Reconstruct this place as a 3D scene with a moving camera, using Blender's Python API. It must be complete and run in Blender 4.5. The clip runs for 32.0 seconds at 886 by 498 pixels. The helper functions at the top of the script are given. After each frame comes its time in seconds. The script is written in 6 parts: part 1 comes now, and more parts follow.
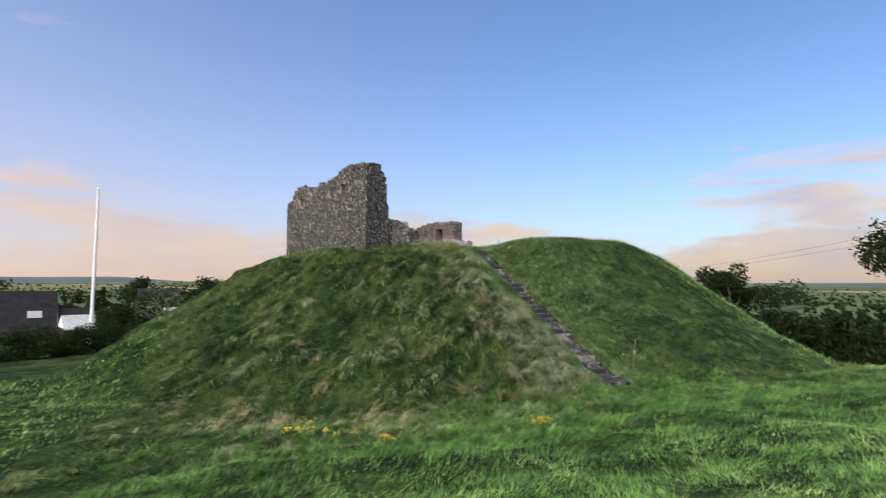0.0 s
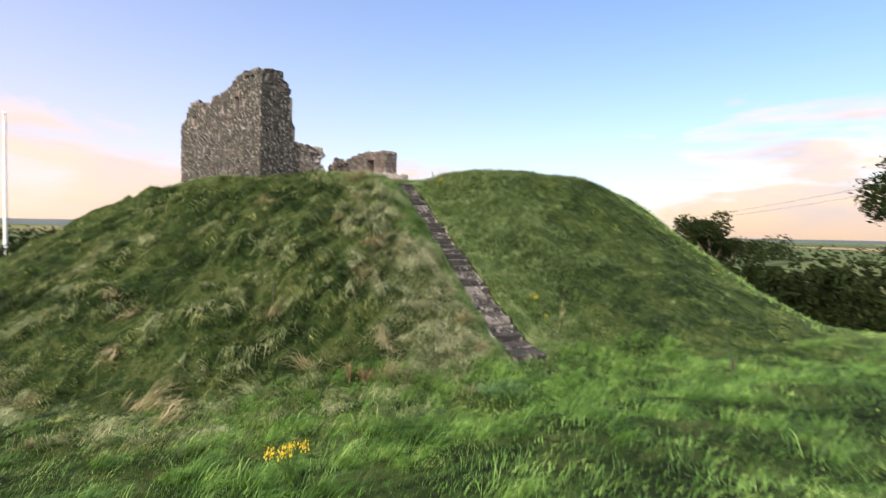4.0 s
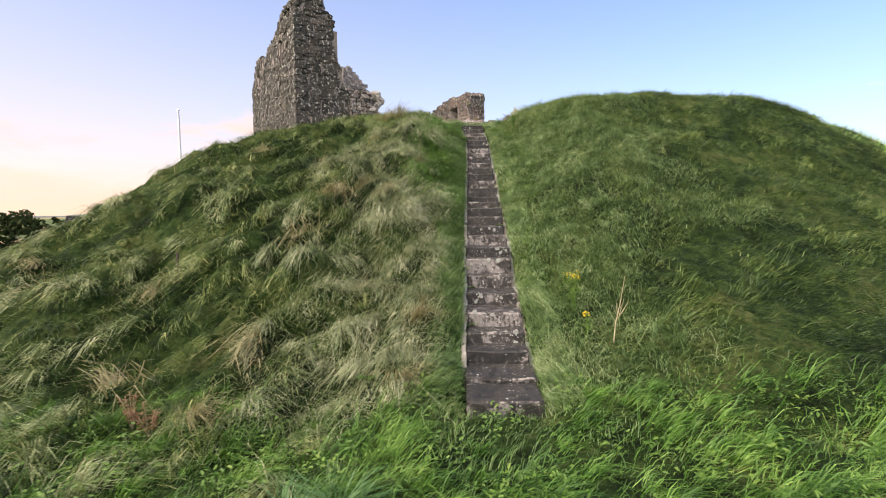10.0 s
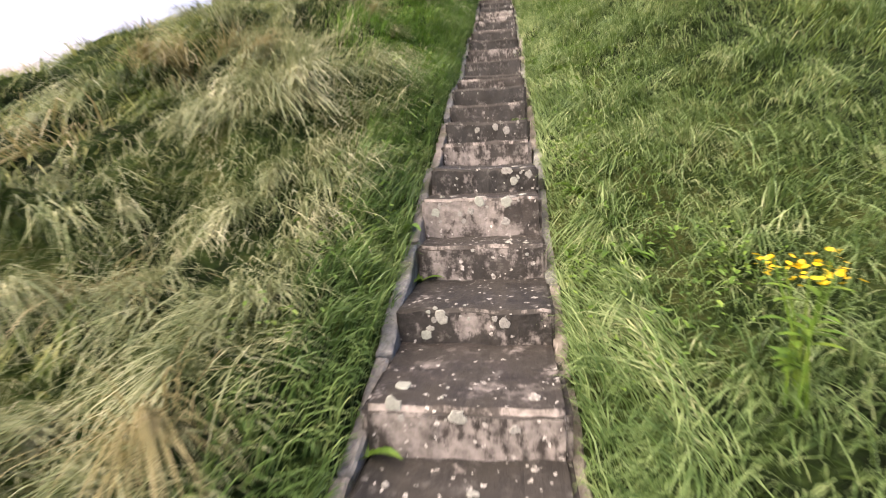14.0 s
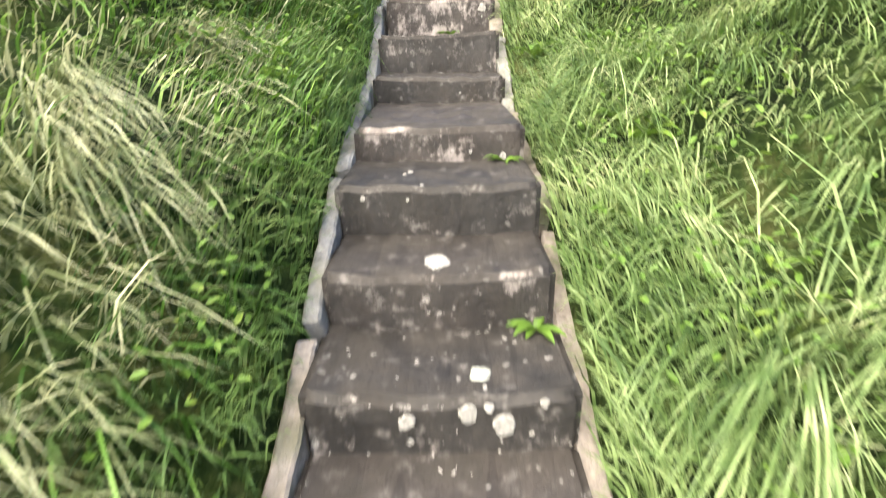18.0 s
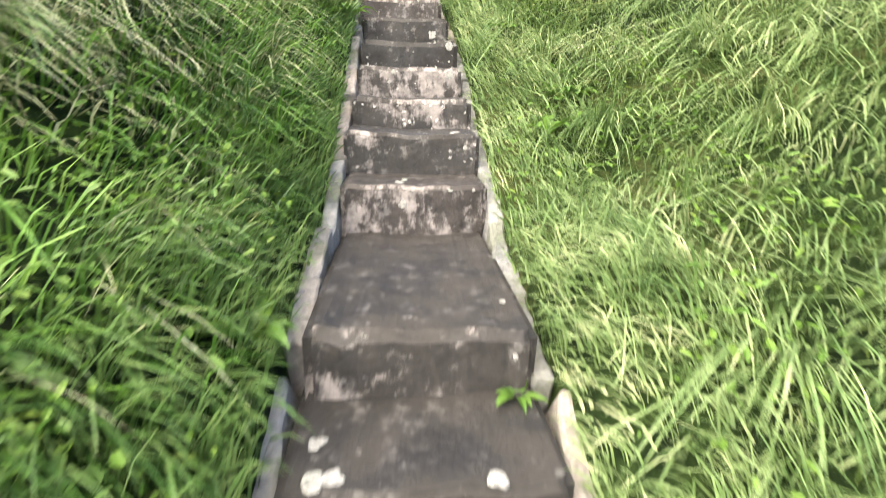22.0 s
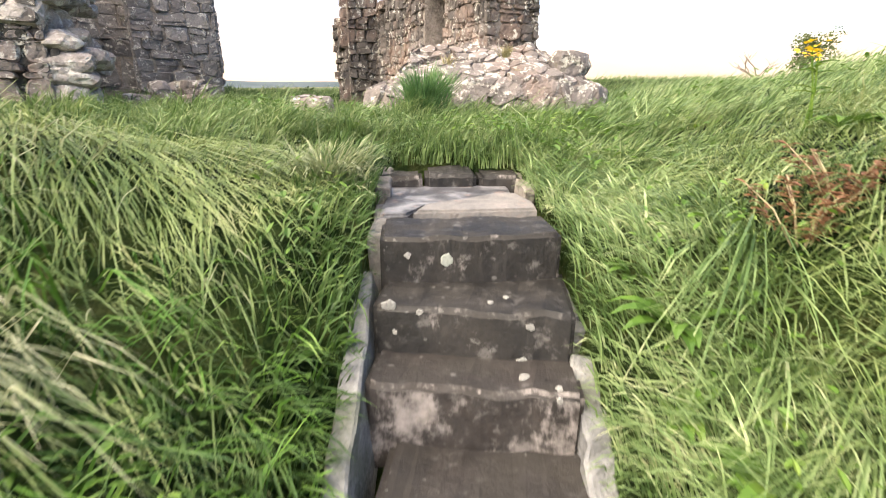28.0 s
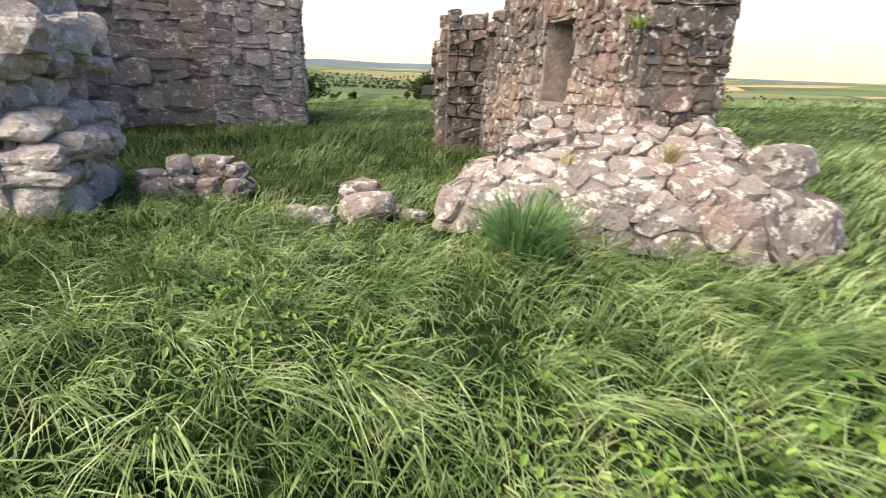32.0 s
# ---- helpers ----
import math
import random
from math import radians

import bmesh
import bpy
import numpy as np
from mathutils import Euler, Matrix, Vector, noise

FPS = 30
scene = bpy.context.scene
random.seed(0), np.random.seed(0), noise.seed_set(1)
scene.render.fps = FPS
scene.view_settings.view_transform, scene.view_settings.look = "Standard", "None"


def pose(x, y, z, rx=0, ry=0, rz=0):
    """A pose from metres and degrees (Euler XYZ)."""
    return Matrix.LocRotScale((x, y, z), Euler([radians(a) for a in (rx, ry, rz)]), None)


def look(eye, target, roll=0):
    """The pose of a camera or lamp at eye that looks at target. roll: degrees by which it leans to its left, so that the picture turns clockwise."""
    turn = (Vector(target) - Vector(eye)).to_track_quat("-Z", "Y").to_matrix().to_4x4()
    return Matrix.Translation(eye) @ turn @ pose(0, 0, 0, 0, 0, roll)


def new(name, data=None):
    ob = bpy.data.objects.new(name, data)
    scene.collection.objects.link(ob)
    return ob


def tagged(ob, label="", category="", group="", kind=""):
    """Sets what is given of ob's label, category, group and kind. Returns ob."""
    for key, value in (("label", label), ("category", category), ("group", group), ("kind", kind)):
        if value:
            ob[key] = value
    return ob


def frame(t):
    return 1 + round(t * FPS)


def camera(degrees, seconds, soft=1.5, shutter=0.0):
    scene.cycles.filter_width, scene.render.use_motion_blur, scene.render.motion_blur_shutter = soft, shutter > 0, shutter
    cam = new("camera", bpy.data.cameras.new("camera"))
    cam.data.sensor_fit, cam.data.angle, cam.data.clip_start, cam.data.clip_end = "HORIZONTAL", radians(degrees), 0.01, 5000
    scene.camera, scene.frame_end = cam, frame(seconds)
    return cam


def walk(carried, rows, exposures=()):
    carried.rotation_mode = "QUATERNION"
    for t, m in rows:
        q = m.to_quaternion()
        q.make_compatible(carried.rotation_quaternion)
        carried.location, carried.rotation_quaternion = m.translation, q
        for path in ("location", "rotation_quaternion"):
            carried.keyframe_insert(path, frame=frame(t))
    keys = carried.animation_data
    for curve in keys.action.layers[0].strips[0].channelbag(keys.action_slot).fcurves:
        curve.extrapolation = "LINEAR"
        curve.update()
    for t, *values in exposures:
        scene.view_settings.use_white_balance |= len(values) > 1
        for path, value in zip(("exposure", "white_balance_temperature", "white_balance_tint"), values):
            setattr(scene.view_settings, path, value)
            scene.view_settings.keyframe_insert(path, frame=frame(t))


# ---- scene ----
cam = camera(83.9, 32.0, soft=1.0, shutter=0.5)

PATH = [
    (0, (-10.243, -15.174, 3.108), (-9.67, -13.264, 3.251), 0.1),
    (0.5, (-9.766, -14.662, 3.02), (-9.098, -12.779, 3.092), 0.1),
    (1, (-9.235, -14.225, 3.001), (-8.577, -12.337, 3.055), 0.5),
    (1.5, (-8.709, -13.68, 2.943), (-8.102, -11.775, 2.978), 1.0),
    (2, (-8.095, -13.222, 2.869), (-7.48, -11.319, 2.843), 1.2),
    (2.5, (-7.467, -12.776, 2.83), (-6.738, -10.918, 2.705), 1.2),
    (3, (-6.749, -12.413, 2.806), (-5.948, -10.589, 2.63), 1.5),
    (3.5, (-6.107, -11.9, 2.745), (-5.345, -10.058, 2.572), 1.5),
    (4, (-5.469, -11.403, 2.71), (-4.86, -9.499, 2.65), 1.2),
    (4.5, (-4.958, -10.923, 2.756), (-4.563, -8.964, 2.827), 0.6),
    (6.5, (-2.929, -9.525, 2.753), (-2.832, -7.533, 2.909), -1.8),
    (7, (-2.485, -9.097, 2.65), (-2.305, -7.106, 2.7), -2.0),
    (7.5, (-2.017, -8.65, 2.559), (-1.756, -6.668, 2.502), -1.6),
    (8, (-1.557, -8.211, 2.466), (-1.284, -6.236, 2.318), -1.3),
    (8.5, (-1.136, -7.699, 2.338), (-0.928, -5.72, 2.144), -1.1),
    (9, (-0.838, -7.217, 2.199), (-0.768, -5.228, 2.0), -0.9),
    (9.5, (-0.664, -6.715, 2.083), (-0.691, -4.723, 1.906), -0.7),
    (10, (-0.4, -6.229, 1.904), (-0.492, -4.235, 1.768), -0.5),
    (10.5, (-0.254, -5.663, 1.753), (-0.358, -3.67, 1.63), -0.7),
    (11, (-0.073, -5.101, 1.679), (-0.182, -3.107, 1.563), -1.3),
    (11.5, (0.071, -4.432, 1.585), (-0.082, -2.442, 1.45), -1.7),
    (12, (0.187, -3.724, 1.524), (-0.016, -1.74, 1.374), -2.1),
    (12.5, (0.294, -3.052, 1.476), (-0.01, -1.082, 1.303), -2.2),
    (13, (0.176, -2.345, 1.448), (-0.154, -0.383, 1.243), -2.1),
    (13.5, (0.201, -1.642, 1.429), (-0.108, 0.316, 1.166), -2.3),
    (15.5, (0.032, 0.964, 1.843), (-0.072, 2.762, 0.973), -2.6),
    (16, (-0.007, 1.27, 2.009), (-0.051, 3.047, 1.091), -1.7),
    (16.5, (0.046, 1.61, 2.135), (0.005, 3.394, 1.231), -1.3),
    (17, (-0.016, 1.913, 2.237), (-0.025, 3.711, 1.362), -1.0),
    (17.5, (-0.022, 2.237, 2.395), (0.026, 4.042, 1.534), -0.0),
    (18, (0.024, 2.597, 2.548), (0.009, 4.432, 1.753), -1.3),
    (18.5, (-0.026, 2.94, 2.701), (0.032, 4.826, 2.039), 0.0),
    (19, (0.023, 3.285, 2.818), (0.062, 5.195, 2.227), 0.0),
    (19.5, (-0.029, 3.743, 2.971), (-0.015, 5.669, 2.43), 0.0),
    (20, (0.014, 4.163, 3.136), (0.089, 6.084, 2.584), 1.0),
    (20.5, (-0.134, 4.519, 3.365), (-0.202, 6.432, 2.786), 0.1),
    (21, (-0.054, 4.893, 3.472), (0.002, 6.761, 2.76), 0.6),
    (21.5, (-0.095, 5.208, 3.651), (-0.076, 7.085, 2.96), -0.3),
    (22, (-0.055, 5.658, 3.821), (0.113, 7.548, 3.188), 1.3),
    (22.5, (-0.009, 5.988, 4.0), (0.048, 7.893, 3.395), 0.5),
    (23, (-0.094, 6.342, 4.108), (-0.075, 8.249, 3.508), 0.4),
    (23.5, (-0.002, 6.668, 4.31), (-0.022, 8.598, 3.784), 0.7),
    (24, (-0.051, 6.906, 4.472), (-0.185, 8.83, 3.944), -0.8),
    (24.5, (-0.077, 7.202, 4.681), (-0.138, 9.14, 4.189), -0.2),
    (25, (0.014, 7.664, 4.78), (-0.06, 9.587, 4.237), -0.7),
    (25.5, (-0.009, 7.991, 4.888), (-0.06, 9.918, 4.353), -0.1),
    (27.5, (-0.055, 9.186, 5.446), (-0.146, 11.089, 4.839), 1.0),
    (28, (-0.08, 9.485, 5.58), (-0.251, 11.379, 4.961), 0.5),
    (28.5, (-0.076, 9.755, 5.715), (-0.21, 11.646, 5.077), 1.2),
    (29, (-0.009, 10.062, 5.86), (-0.222, 11.95, 5.236), 0.4),
    (29.5, (-0.075, 10.371, 5.875), (-0.27, 12.265, 5.264), 0.7),
    (30, (-0.134, 10.65, 6.077), (-0.322, 12.553, 5.493), 0.9),
    (30.5, (-0.105, 10.992, 6.141), (-0.329, 12.892, 5.557), 1.0),
    (31, (-0.137, 11.203, 6.261), (-0.457, 13.081, 5.654), 1.0),
    (31.5, (-0.253, 11.451, 6.336), (-0.67, 13.292, 5.675), 1.8),
    (32, (-0.309, 11.652, 6.382), (-0.89, 13.439, 5.699), 1.9),
]

# the clip's camera opens up as it climbs out of the dusk field
EXPOSURES = [
    (0, 0.75, 6500, 9), (2.5, 1.0, 6800, 11), (4.0, 1.25, 7400, 13), (6.5, 0.5, 6500, 9), (8.0, 0.86, 6700, 11), (9.5, 1.2, 7200, 13), (11.5, 1.45, 8000, 15), (13.5, 1.6, 8100, 20),
    (15.5, 2.26, 7700, 11), (18.0, 2.47, 7600, 9), (20.0, 2.58, 7400, 9), (21.0, 2.48, 7400, 9), (23.5, 2.5, 7500, 8), (25.5, 2.22, 7600, 9), (28.0, 1.95, 7700, 11), (30.0, 1.76, 7700, 12), (32.0, 1.8, 7700, 13),
]
walk(cam, [(t, look(eye, target, roll)) for t, eye, target, roll in PATH], EXPOSURES)

# ---- sky and sun: soft evening light from the left ----
SUN_YAW, SUN_UP = 131.0, 45.0
world = bpy.data.worlds.new("evening_sky")
scene.world = world
world.use_nodes = True
wt = world.node_tree
wt.nodes.clear()


def wnode(kind, **values):
    node = wt.nodes.new(kind)
    for key, value in values.items():
        node.inputs[key].default_value = value
    return node


def wlink(a, b):
    wt.links.new(a, b)


def wmath(op, a, b=None, c=None, clamp=False):
    node = wt.nodes.new("ShaderNodeMath")
    node.operation, node.use_clamp = op, clamp
    for n, v in enumerate((a, b, c)):
        if v is None:
            continue
        if isinstance(v, (int, float)):
            node.inputs[n].default_value = v
        else:
            wlink(v, node.inputs[n])
    return node.outputs[0]


def wmix(fac, a, b):
    node = wt.nodes.new("ShaderNodeMix")
    node.data_type = "RGBA"
    for slot, v in ((0, fac), (6, a), (7, b)):
        if isinstance(v, (int, float, tuple)):
            node.inputs[slot].default_value = v
        else:
            wlink(v, node.inputs[slot])
    return node.outputs[2]


sky = wt.nodes.new("ShaderNodeTexSky")
sky.sky_type = "NISHITA"
sky.sun_disc = False
sky.sun_elevation = radians(SUN_UP)
sky.sun_rotation = radians(-SUN_YAW)
sky.air_density, sky.dust_density, sky.ozone_density = 1.0, 0.6, 2.2
coord = wt.nodes.new("ShaderNodeTexCoord")
split = wt.nodes.new("ShaderNodeSeparateXYZ")
wlink(coord.outputs["Generated"], split.inputs[0])
up = split.outputs[2]
# banks of cloud stretched along the horizon
place = wt.nodes.new("ShaderNodeMapping")
place.inputs["Scale"].default_value = (1.6, 1.6, 6.5)
place.inputs["Location"].default_value = (0.35, 0.1, 0.2)
wlink(coord.outputs["Generated"], place.inputs[0])
cloud = wnode("ShaderNodeTexNoise", Scale=2.1, Detail=7.0, Roughness=0.52, Distortion=0.35)
wlink(place.outputs[0], cloud.inputs[0])
low = wmath("MULTIPLY_ADD", up, -2.6, 0.74, clamp=True)
amount = wmath("ADD", cloud.outputs[0], wmath("MULTIPLY", low, 0.5))
bank = wmath("MULTIPLY_ADD", amount, 8.0, -5.6, clamp=True)
bank = wmath("MULTIPLY", bank, 0.82)
fine = wnode("ShaderNodeTexNoise", Scale=3.4, Detail=5.0, Roughness=0.5)
wlink(place.outputs[0], fine.inputs[0])
warm = wmath("MULTIPLY_ADD", fine.outputs[0], 3.6, -1.1, clamp=True)
cloud_colour = wmix(warm, (0.82, 0.76, 0.9, 1), (1.34, 1.02, 0.68, 1))
# evening colour: peach along the horizon, lilac above it on the sunset side
toward = wmath("ADD", wmath("MULTIPLY", split.outputs[0], -0.9), wmath("MULTIPLY", split.outputs[1], 0.4))
toward = wmath("MULTIPLY_ADD", toward, 0.5, 0.5, clamp=True)
level = wmath("SUBTRACT", 1.0, wmath("ABSOLUTE", up), clamp=True)
peach = wmath("MULTIPLY", wmath("POWER", level, 8.0), 0.85)
lilac = wmath("MULTIPLY", wmath("POWER", level, 1.8), wmath("MULTIPLY", wmath("POWER", toward, 2.3), 0.85))
skyback = wnode("ShaderNodeBackground", Strength=0.102)
tone = wt.nodes.new("ShaderNodeMix")
tone.data_type, tone.blend_type = "RGBA", "MULTIPLY"
tone.inputs[0].default_value = 1.0
wlink(sky.outputs[0], tone.inputs[6])
tone.inputs[7].default_value = (0.83, 1.02, 1.24, 1)
wlink(tone.outputs[2], skyback.inputs[0])
cloudback = wnode("ShaderNodeBackground", Strength=0.42)
wlink(cloud_colour, cloudback.inputs[0])
blend = wt.nodes.new("ShaderNodeMixShader")
wlink(bank, blend.inputs[0])
wlink(skyback.outputs[0], blend.inputs[1])
wlink(cloudback.outputs[0], blend.inputs[2])
lilacback = wnode("ShaderNodeBackground", Color=(0.84, 0.74, 0.93, 1), Strength=0.47)
peachback = wnode("ShaderNodeBackground", Strength=0.35)
wlink(wmix(wmath("POWER", toward, 3.0), (0.98, 0.74, 0.62, 1), (1.6, 1.16, 0.84, 1)), peachback.inputs[0])
both = blend
for share, colour in ((lilac, lilacback), (peach, peachback)):
    over = wt.nodes.new("ShaderNodeMixShader")
    wlink(share, over.inputs[0])
    wlink(both.outputs[0], over.inputs[1])
    wlink(colour.outputs[0], over.inputs[2])
    both = over
out = wt.nodes.new("ShaderNodeOutputWorld")
wlink(both.outputs[0], out.inputs[0])

sun = new("sun", bpy.data.lights.new("sun", "SUN"))
sun.data.energy, sun.data.angle, sun.data.color = 4.8, radians(96), (1.0, 0.9, 0.76)
sun.matrix_world = look((0, 0, 40), Vector((0, 0, 40)) - Vector((-math.sin(radians(SUN_YAW)) * math.cos(radians(SUN_UP)), math.cos(radians(SUN_YAW)) * math.cos(radians(SUN_UP)), math.sin(radians(SUN_UP)))))

# ---- materials ----
class Nodes:
    """A small builder for one procedural material."""

    def __init__(self, name):
        self.m = bpy.data.materials.new(name)
        self.m.use_nodes = True
        self.t = self.m.node_tree
        self.t.nodes.clear()
        self.out = self.t.nodes.new("ShaderNodeOutputMaterial")
        self.b = self.t.nodes.new("ShaderNodeBsdfPrincipled")
        self.t.links.new(self.b.outputs[0], self.out.inputs[0])

    def put(self, value, socket):
        if isinstance(value, (int, float, tuple)):
            socket.default_value = value
        else:
            self.t.links.new(value, socket)

    def pos(self):
        return self.t.nodes.new("ShaderNodeNewGeometry").outputs["Position"]

    def local(self):
        return self.t.nodes.new("ShaderNodeTexCoord").outputs["Object"]

    def noise(self, scale, detail=4.0, rough=0.55, vec=None, distort=0.0):
        n = self.t.nodes.new("ShaderNodeTexNoise")
        n.inputs["Scale"].default_value, n.inputs["Detail"].default_value = scale, detail
        n.inputs["Roughness"].default_value, n.inputs["Distortion"].default_value = rough, distort
        self.put(vec or self.pos(), n.inputs[0])
        return n.outputs[0]

    def cells(self, scale, vec=None, feature="F1", rand=1.0):
        n = self.t.nodes.new("ShaderNodeTexVoronoi")
        n.feature = feature
        n.inputs["Scale"].default_value, n.inputs["Randomness"].default_value = scale, rand
        self.put(vec or self.pos(), n.inputs[0])
        return n

    def stretch(self, scale, vec=None):
        n = self.t.nodes.new("ShaderNodeMapping")
        n.inputs["Scale"].default_value = scale
        self.put(vec or self.pos(), n.inputs[0])
        return n.outputs[0]

    def math(self, op, a, b=0.0, clamp=False):
        n = self.t.nodes.new("ShaderNodeMath")
        n.operation, n.use_clamp = op, clamp
        self.put(a, n.inputs[0])
        self.put(b, n.inputs[1])
        return n.outputs[0]

    def span(self, v, lo, hi, a=0.0, b=1.0):
        n = self.t.nodes.new("ShaderNodeMapRange")
        n.interpolation_type = "SMOOTHSTEP"
        self.put(v, n.inputs[0])
        for k, x in zip((1, 2, 3, 4), (lo, hi, a, b)):
            n.inputs[k].default_value = x
        return n.outputs[0]

    def mix(self, fac, a, b, mode="MIX"):
        n = self.t.nodes.new("ShaderNodeMix")
        n.data_type, n.blend_type = "RGBA", mode
        for slot, v in ((0, fac), (6, a), (7, b)):
            self.put(v, n.inputs[slot])
        return n.outputs[2]

    def ramp(self, fac, stops):
        n = self.t.nodes.new("ShaderNodeValToRGB")
        while len(n.color_ramp.elements) < len(stops):
            n.color_ramp.elements.new(0.5)
        for e, (p, c) in zip(n.color_ramp.elements, stops):
            e.position, e.color = p, (*c, 1)
        self.put(fac, n.inputs[0])
        return n.outputs[0]

    def island(self):
        return self.t.nodes.new("ShaderNodeNewGeometry").outputs["Random Per Island"]

    def each(self):
        return self.t.nodes.new("ShaderNodeObjectInfo").outputs["Random"]

    def bump(self, height, strength=0.4, distance=0.02):
        n = self.t.nodes.new("ShaderNodeBump")
        n.inputs["Strength"].default_value, n.inputs["Distance"].default_value = strength, distance
        self.put(height, n.inputs["Height"])
        self.t.links.new(n.outputs[0], self.b.inputs["Normal"])

    def done(self, colour, rough=0.85, metal=0.0, spec=0.3):
        self.put(colour, self.b.inputs["Base Color"])
        self.put(rough, self.b.inputs["Roughness"])
        self.b.inputs["Metallic"].default_value = metal
        self.b.inputs["Specular IOR Level"].default_value = spec
        return self.m

    def thin(self, colour, share=0.35):
        """Lets some light through, as leaves do."""
        tr = self.t.nodes.new("ShaderNodeBsdfTranslucent")
        mx = self.t.nodes.new("ShaderNodeMixShader")
        self.put(colour, tr.inputs[0])
        mx.inputs[0].default_value = share
        self.t.links.new(self.b.outputs[0], mx.inputs[1])
        self.t.links.new(tr.outputs[0], mx.inputs[2])
        self.t.links.new(mx.outputs[0], self.out.inputs[0])


def grass_material(name, stops, patch=0.35, rough=0.5, spec=0.4):
    n = Nodes(name)
    pick = n.math("ADD", n.math("MULTIPLY", n.island(), 0.34), n.math("ADD", n.span(n.noise(patch, 4, 0.6), 0.36, 0.64, 0.0, 0.4), n.span(n.noise(patch * 5.0, 2, 0.5), 0.4, 0.6, 0.0, 0.26)))
    c = n.ramp(pick, stops)
    n.done(c, rough, spec=spec)
    n.thin(c, 0.3)
    return n.m


def rubble_material(name, stops, lichen=0.5, warm=0.3, islands=True):
    n = Nodes(name)
    pick = n.island() if islands else n.each()
    c = n.ramp(n.math("ADD", n.math("MULTIPLY", pick, 0.6), n.math("MULTIPLY", n.noise(1.1, 3), 0.42)), stops)
    c = n.mix(n.span(n.noise(1.6, 3), 0.46, 0.66, 0, warm), c, (0.30, 0.195, 0.155, 1))
    grain = n.noise(38, 6, 0.65)
    c = n.mix(0.5, c, n.ramp(grain, [(0.3, (0.3, 0.3, 0.3)), (0.72, (1.0, 1.0, 1.0))]), "MULTIPLY")
    c = n.mix(n.span(n.noise(5.0, 4), 0.5, 0.68, 0, 0.5), c, (0.085, 0.08, 0.078, 1))
    fleck = n.math("ADD", n.noise(9.5, 7, 0.68), n.math("MULTIPLY", n.noise(55, 4, 0.6), 0.22))
    c = n.mix(n.span(fleck, 0.745 - 0.12 * lichen, 0.80 - 0.12 * lichen, 0, 0.7), c, (0.46, 0.45, 0.41, 1))
    moss = n.noise(3.3, 5, 0.6)
    c = n.mix(n.span(moss, 0.62, 0.74, 0, 0.35), c, (0.12, 0.115, 0.05, 1))
    n.bump(n.math("ADD", n.noise(26, 6, 0.6), n.math("MULTIPLY", n.noise(9, 3), 1.5)), 0.8, 0.035)
    return n.done(c, 0.92, spec=0.2)


M = {}
M["grass_field"] = grass_material("meadow_grass", [(0, (0.02497, 0.07208, 0.01511)), (0.35, (0.09996, 0.2257, 0.04048)), (0.7, (0.266, 0.4436, 0.1098)), (1, (0.5438, 0.6631, 0.2673))], 1.0, 0.5)
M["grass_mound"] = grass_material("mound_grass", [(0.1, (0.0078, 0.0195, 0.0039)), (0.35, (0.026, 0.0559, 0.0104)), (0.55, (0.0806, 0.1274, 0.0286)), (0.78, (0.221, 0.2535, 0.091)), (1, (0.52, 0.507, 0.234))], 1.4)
M["grass_bank"] = grass_material("bank_grass", [(0, (0.05, 0.078, 0.03)), (0.3, (0.125, 0.16, 0.07)), (0.6, (0.26, 0.29, 0.165)), (0.85, (0.41, 0.42, 0.28)), (1, (0.55, 0.52, 0.38))], 2.2)
M["grass_lush"] = grass_material("lush_grass", [(0, (0.024, 0.058, 0.014)), (0.35, (0.085, 0.148, 0.044)), (0.7, (0.2, 0.28, 0.115)), (1, (0.42, 0.445, 0.26))], 2.6)
# brighter copy of the lush grass; sky light on flat blades put into colour
M["grass_combed_lit"] = grass_material("combed_grass_lit", [(0, (0.04488, 0.08228, 0.02244)), (0.35, (0.1272, 0.1945, 0.05984)), (0.7, (0.2543, 0.3216, 0.1272)), (1, (0.4189, 0.4338, 0.2394))], 2.0)
M["grass_kerb"] = grass_material("kerb_grass", [(0, (0.02154, 0.05408, 0.0145)), (0.5, (0.07328, 0.1402, 0.03895)), (0.85, (0.1539, 0.2259, 0.08172)), (1, (0.2724, 0.3071, 0.1475))], 2.0)
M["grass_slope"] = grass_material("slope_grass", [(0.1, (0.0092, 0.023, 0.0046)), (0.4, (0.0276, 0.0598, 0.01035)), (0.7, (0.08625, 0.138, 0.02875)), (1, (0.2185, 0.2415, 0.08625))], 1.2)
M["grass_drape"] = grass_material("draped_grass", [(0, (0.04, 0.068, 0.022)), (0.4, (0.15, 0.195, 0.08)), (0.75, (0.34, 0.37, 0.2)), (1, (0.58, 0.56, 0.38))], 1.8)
M["grass_foot"] = grass_material("foot_grass", [(0, (0.01163, 0.03849, 0.005722)), (0.35, (0.03926, 0.1098, 0.01417)), (0.7, (0.1051, 0.2253, 0.03729)), (1, (0.2762, 0.419, 0.1144))], 1.2)
M["grass_dry"] = grass_material("dry_grass", [(0.0, (0.1105, 0.1062, 0.0425)), (0.5, (0.238, 0.2125, 0.1062)), (1.0, (0.391, 0.3443, 0.221))], 1.5)
M["rush"] = grass_material("rush_blades", [(0.0, (0.03625, 0.09425, 0.0319)), (0.6, (0.087, 0.1812, 0.06525)), (1.0, (0.203, 0.29, 0.1232))], 3)
M["leaf_dock"] = grass_material("broad_leaf", [(0.0, (0.036, 0.088, 0.0144)), (0.6, (0.084, 0.168, 0.024)), (1.0, (0.16, 0.232, 0.04))], 3)
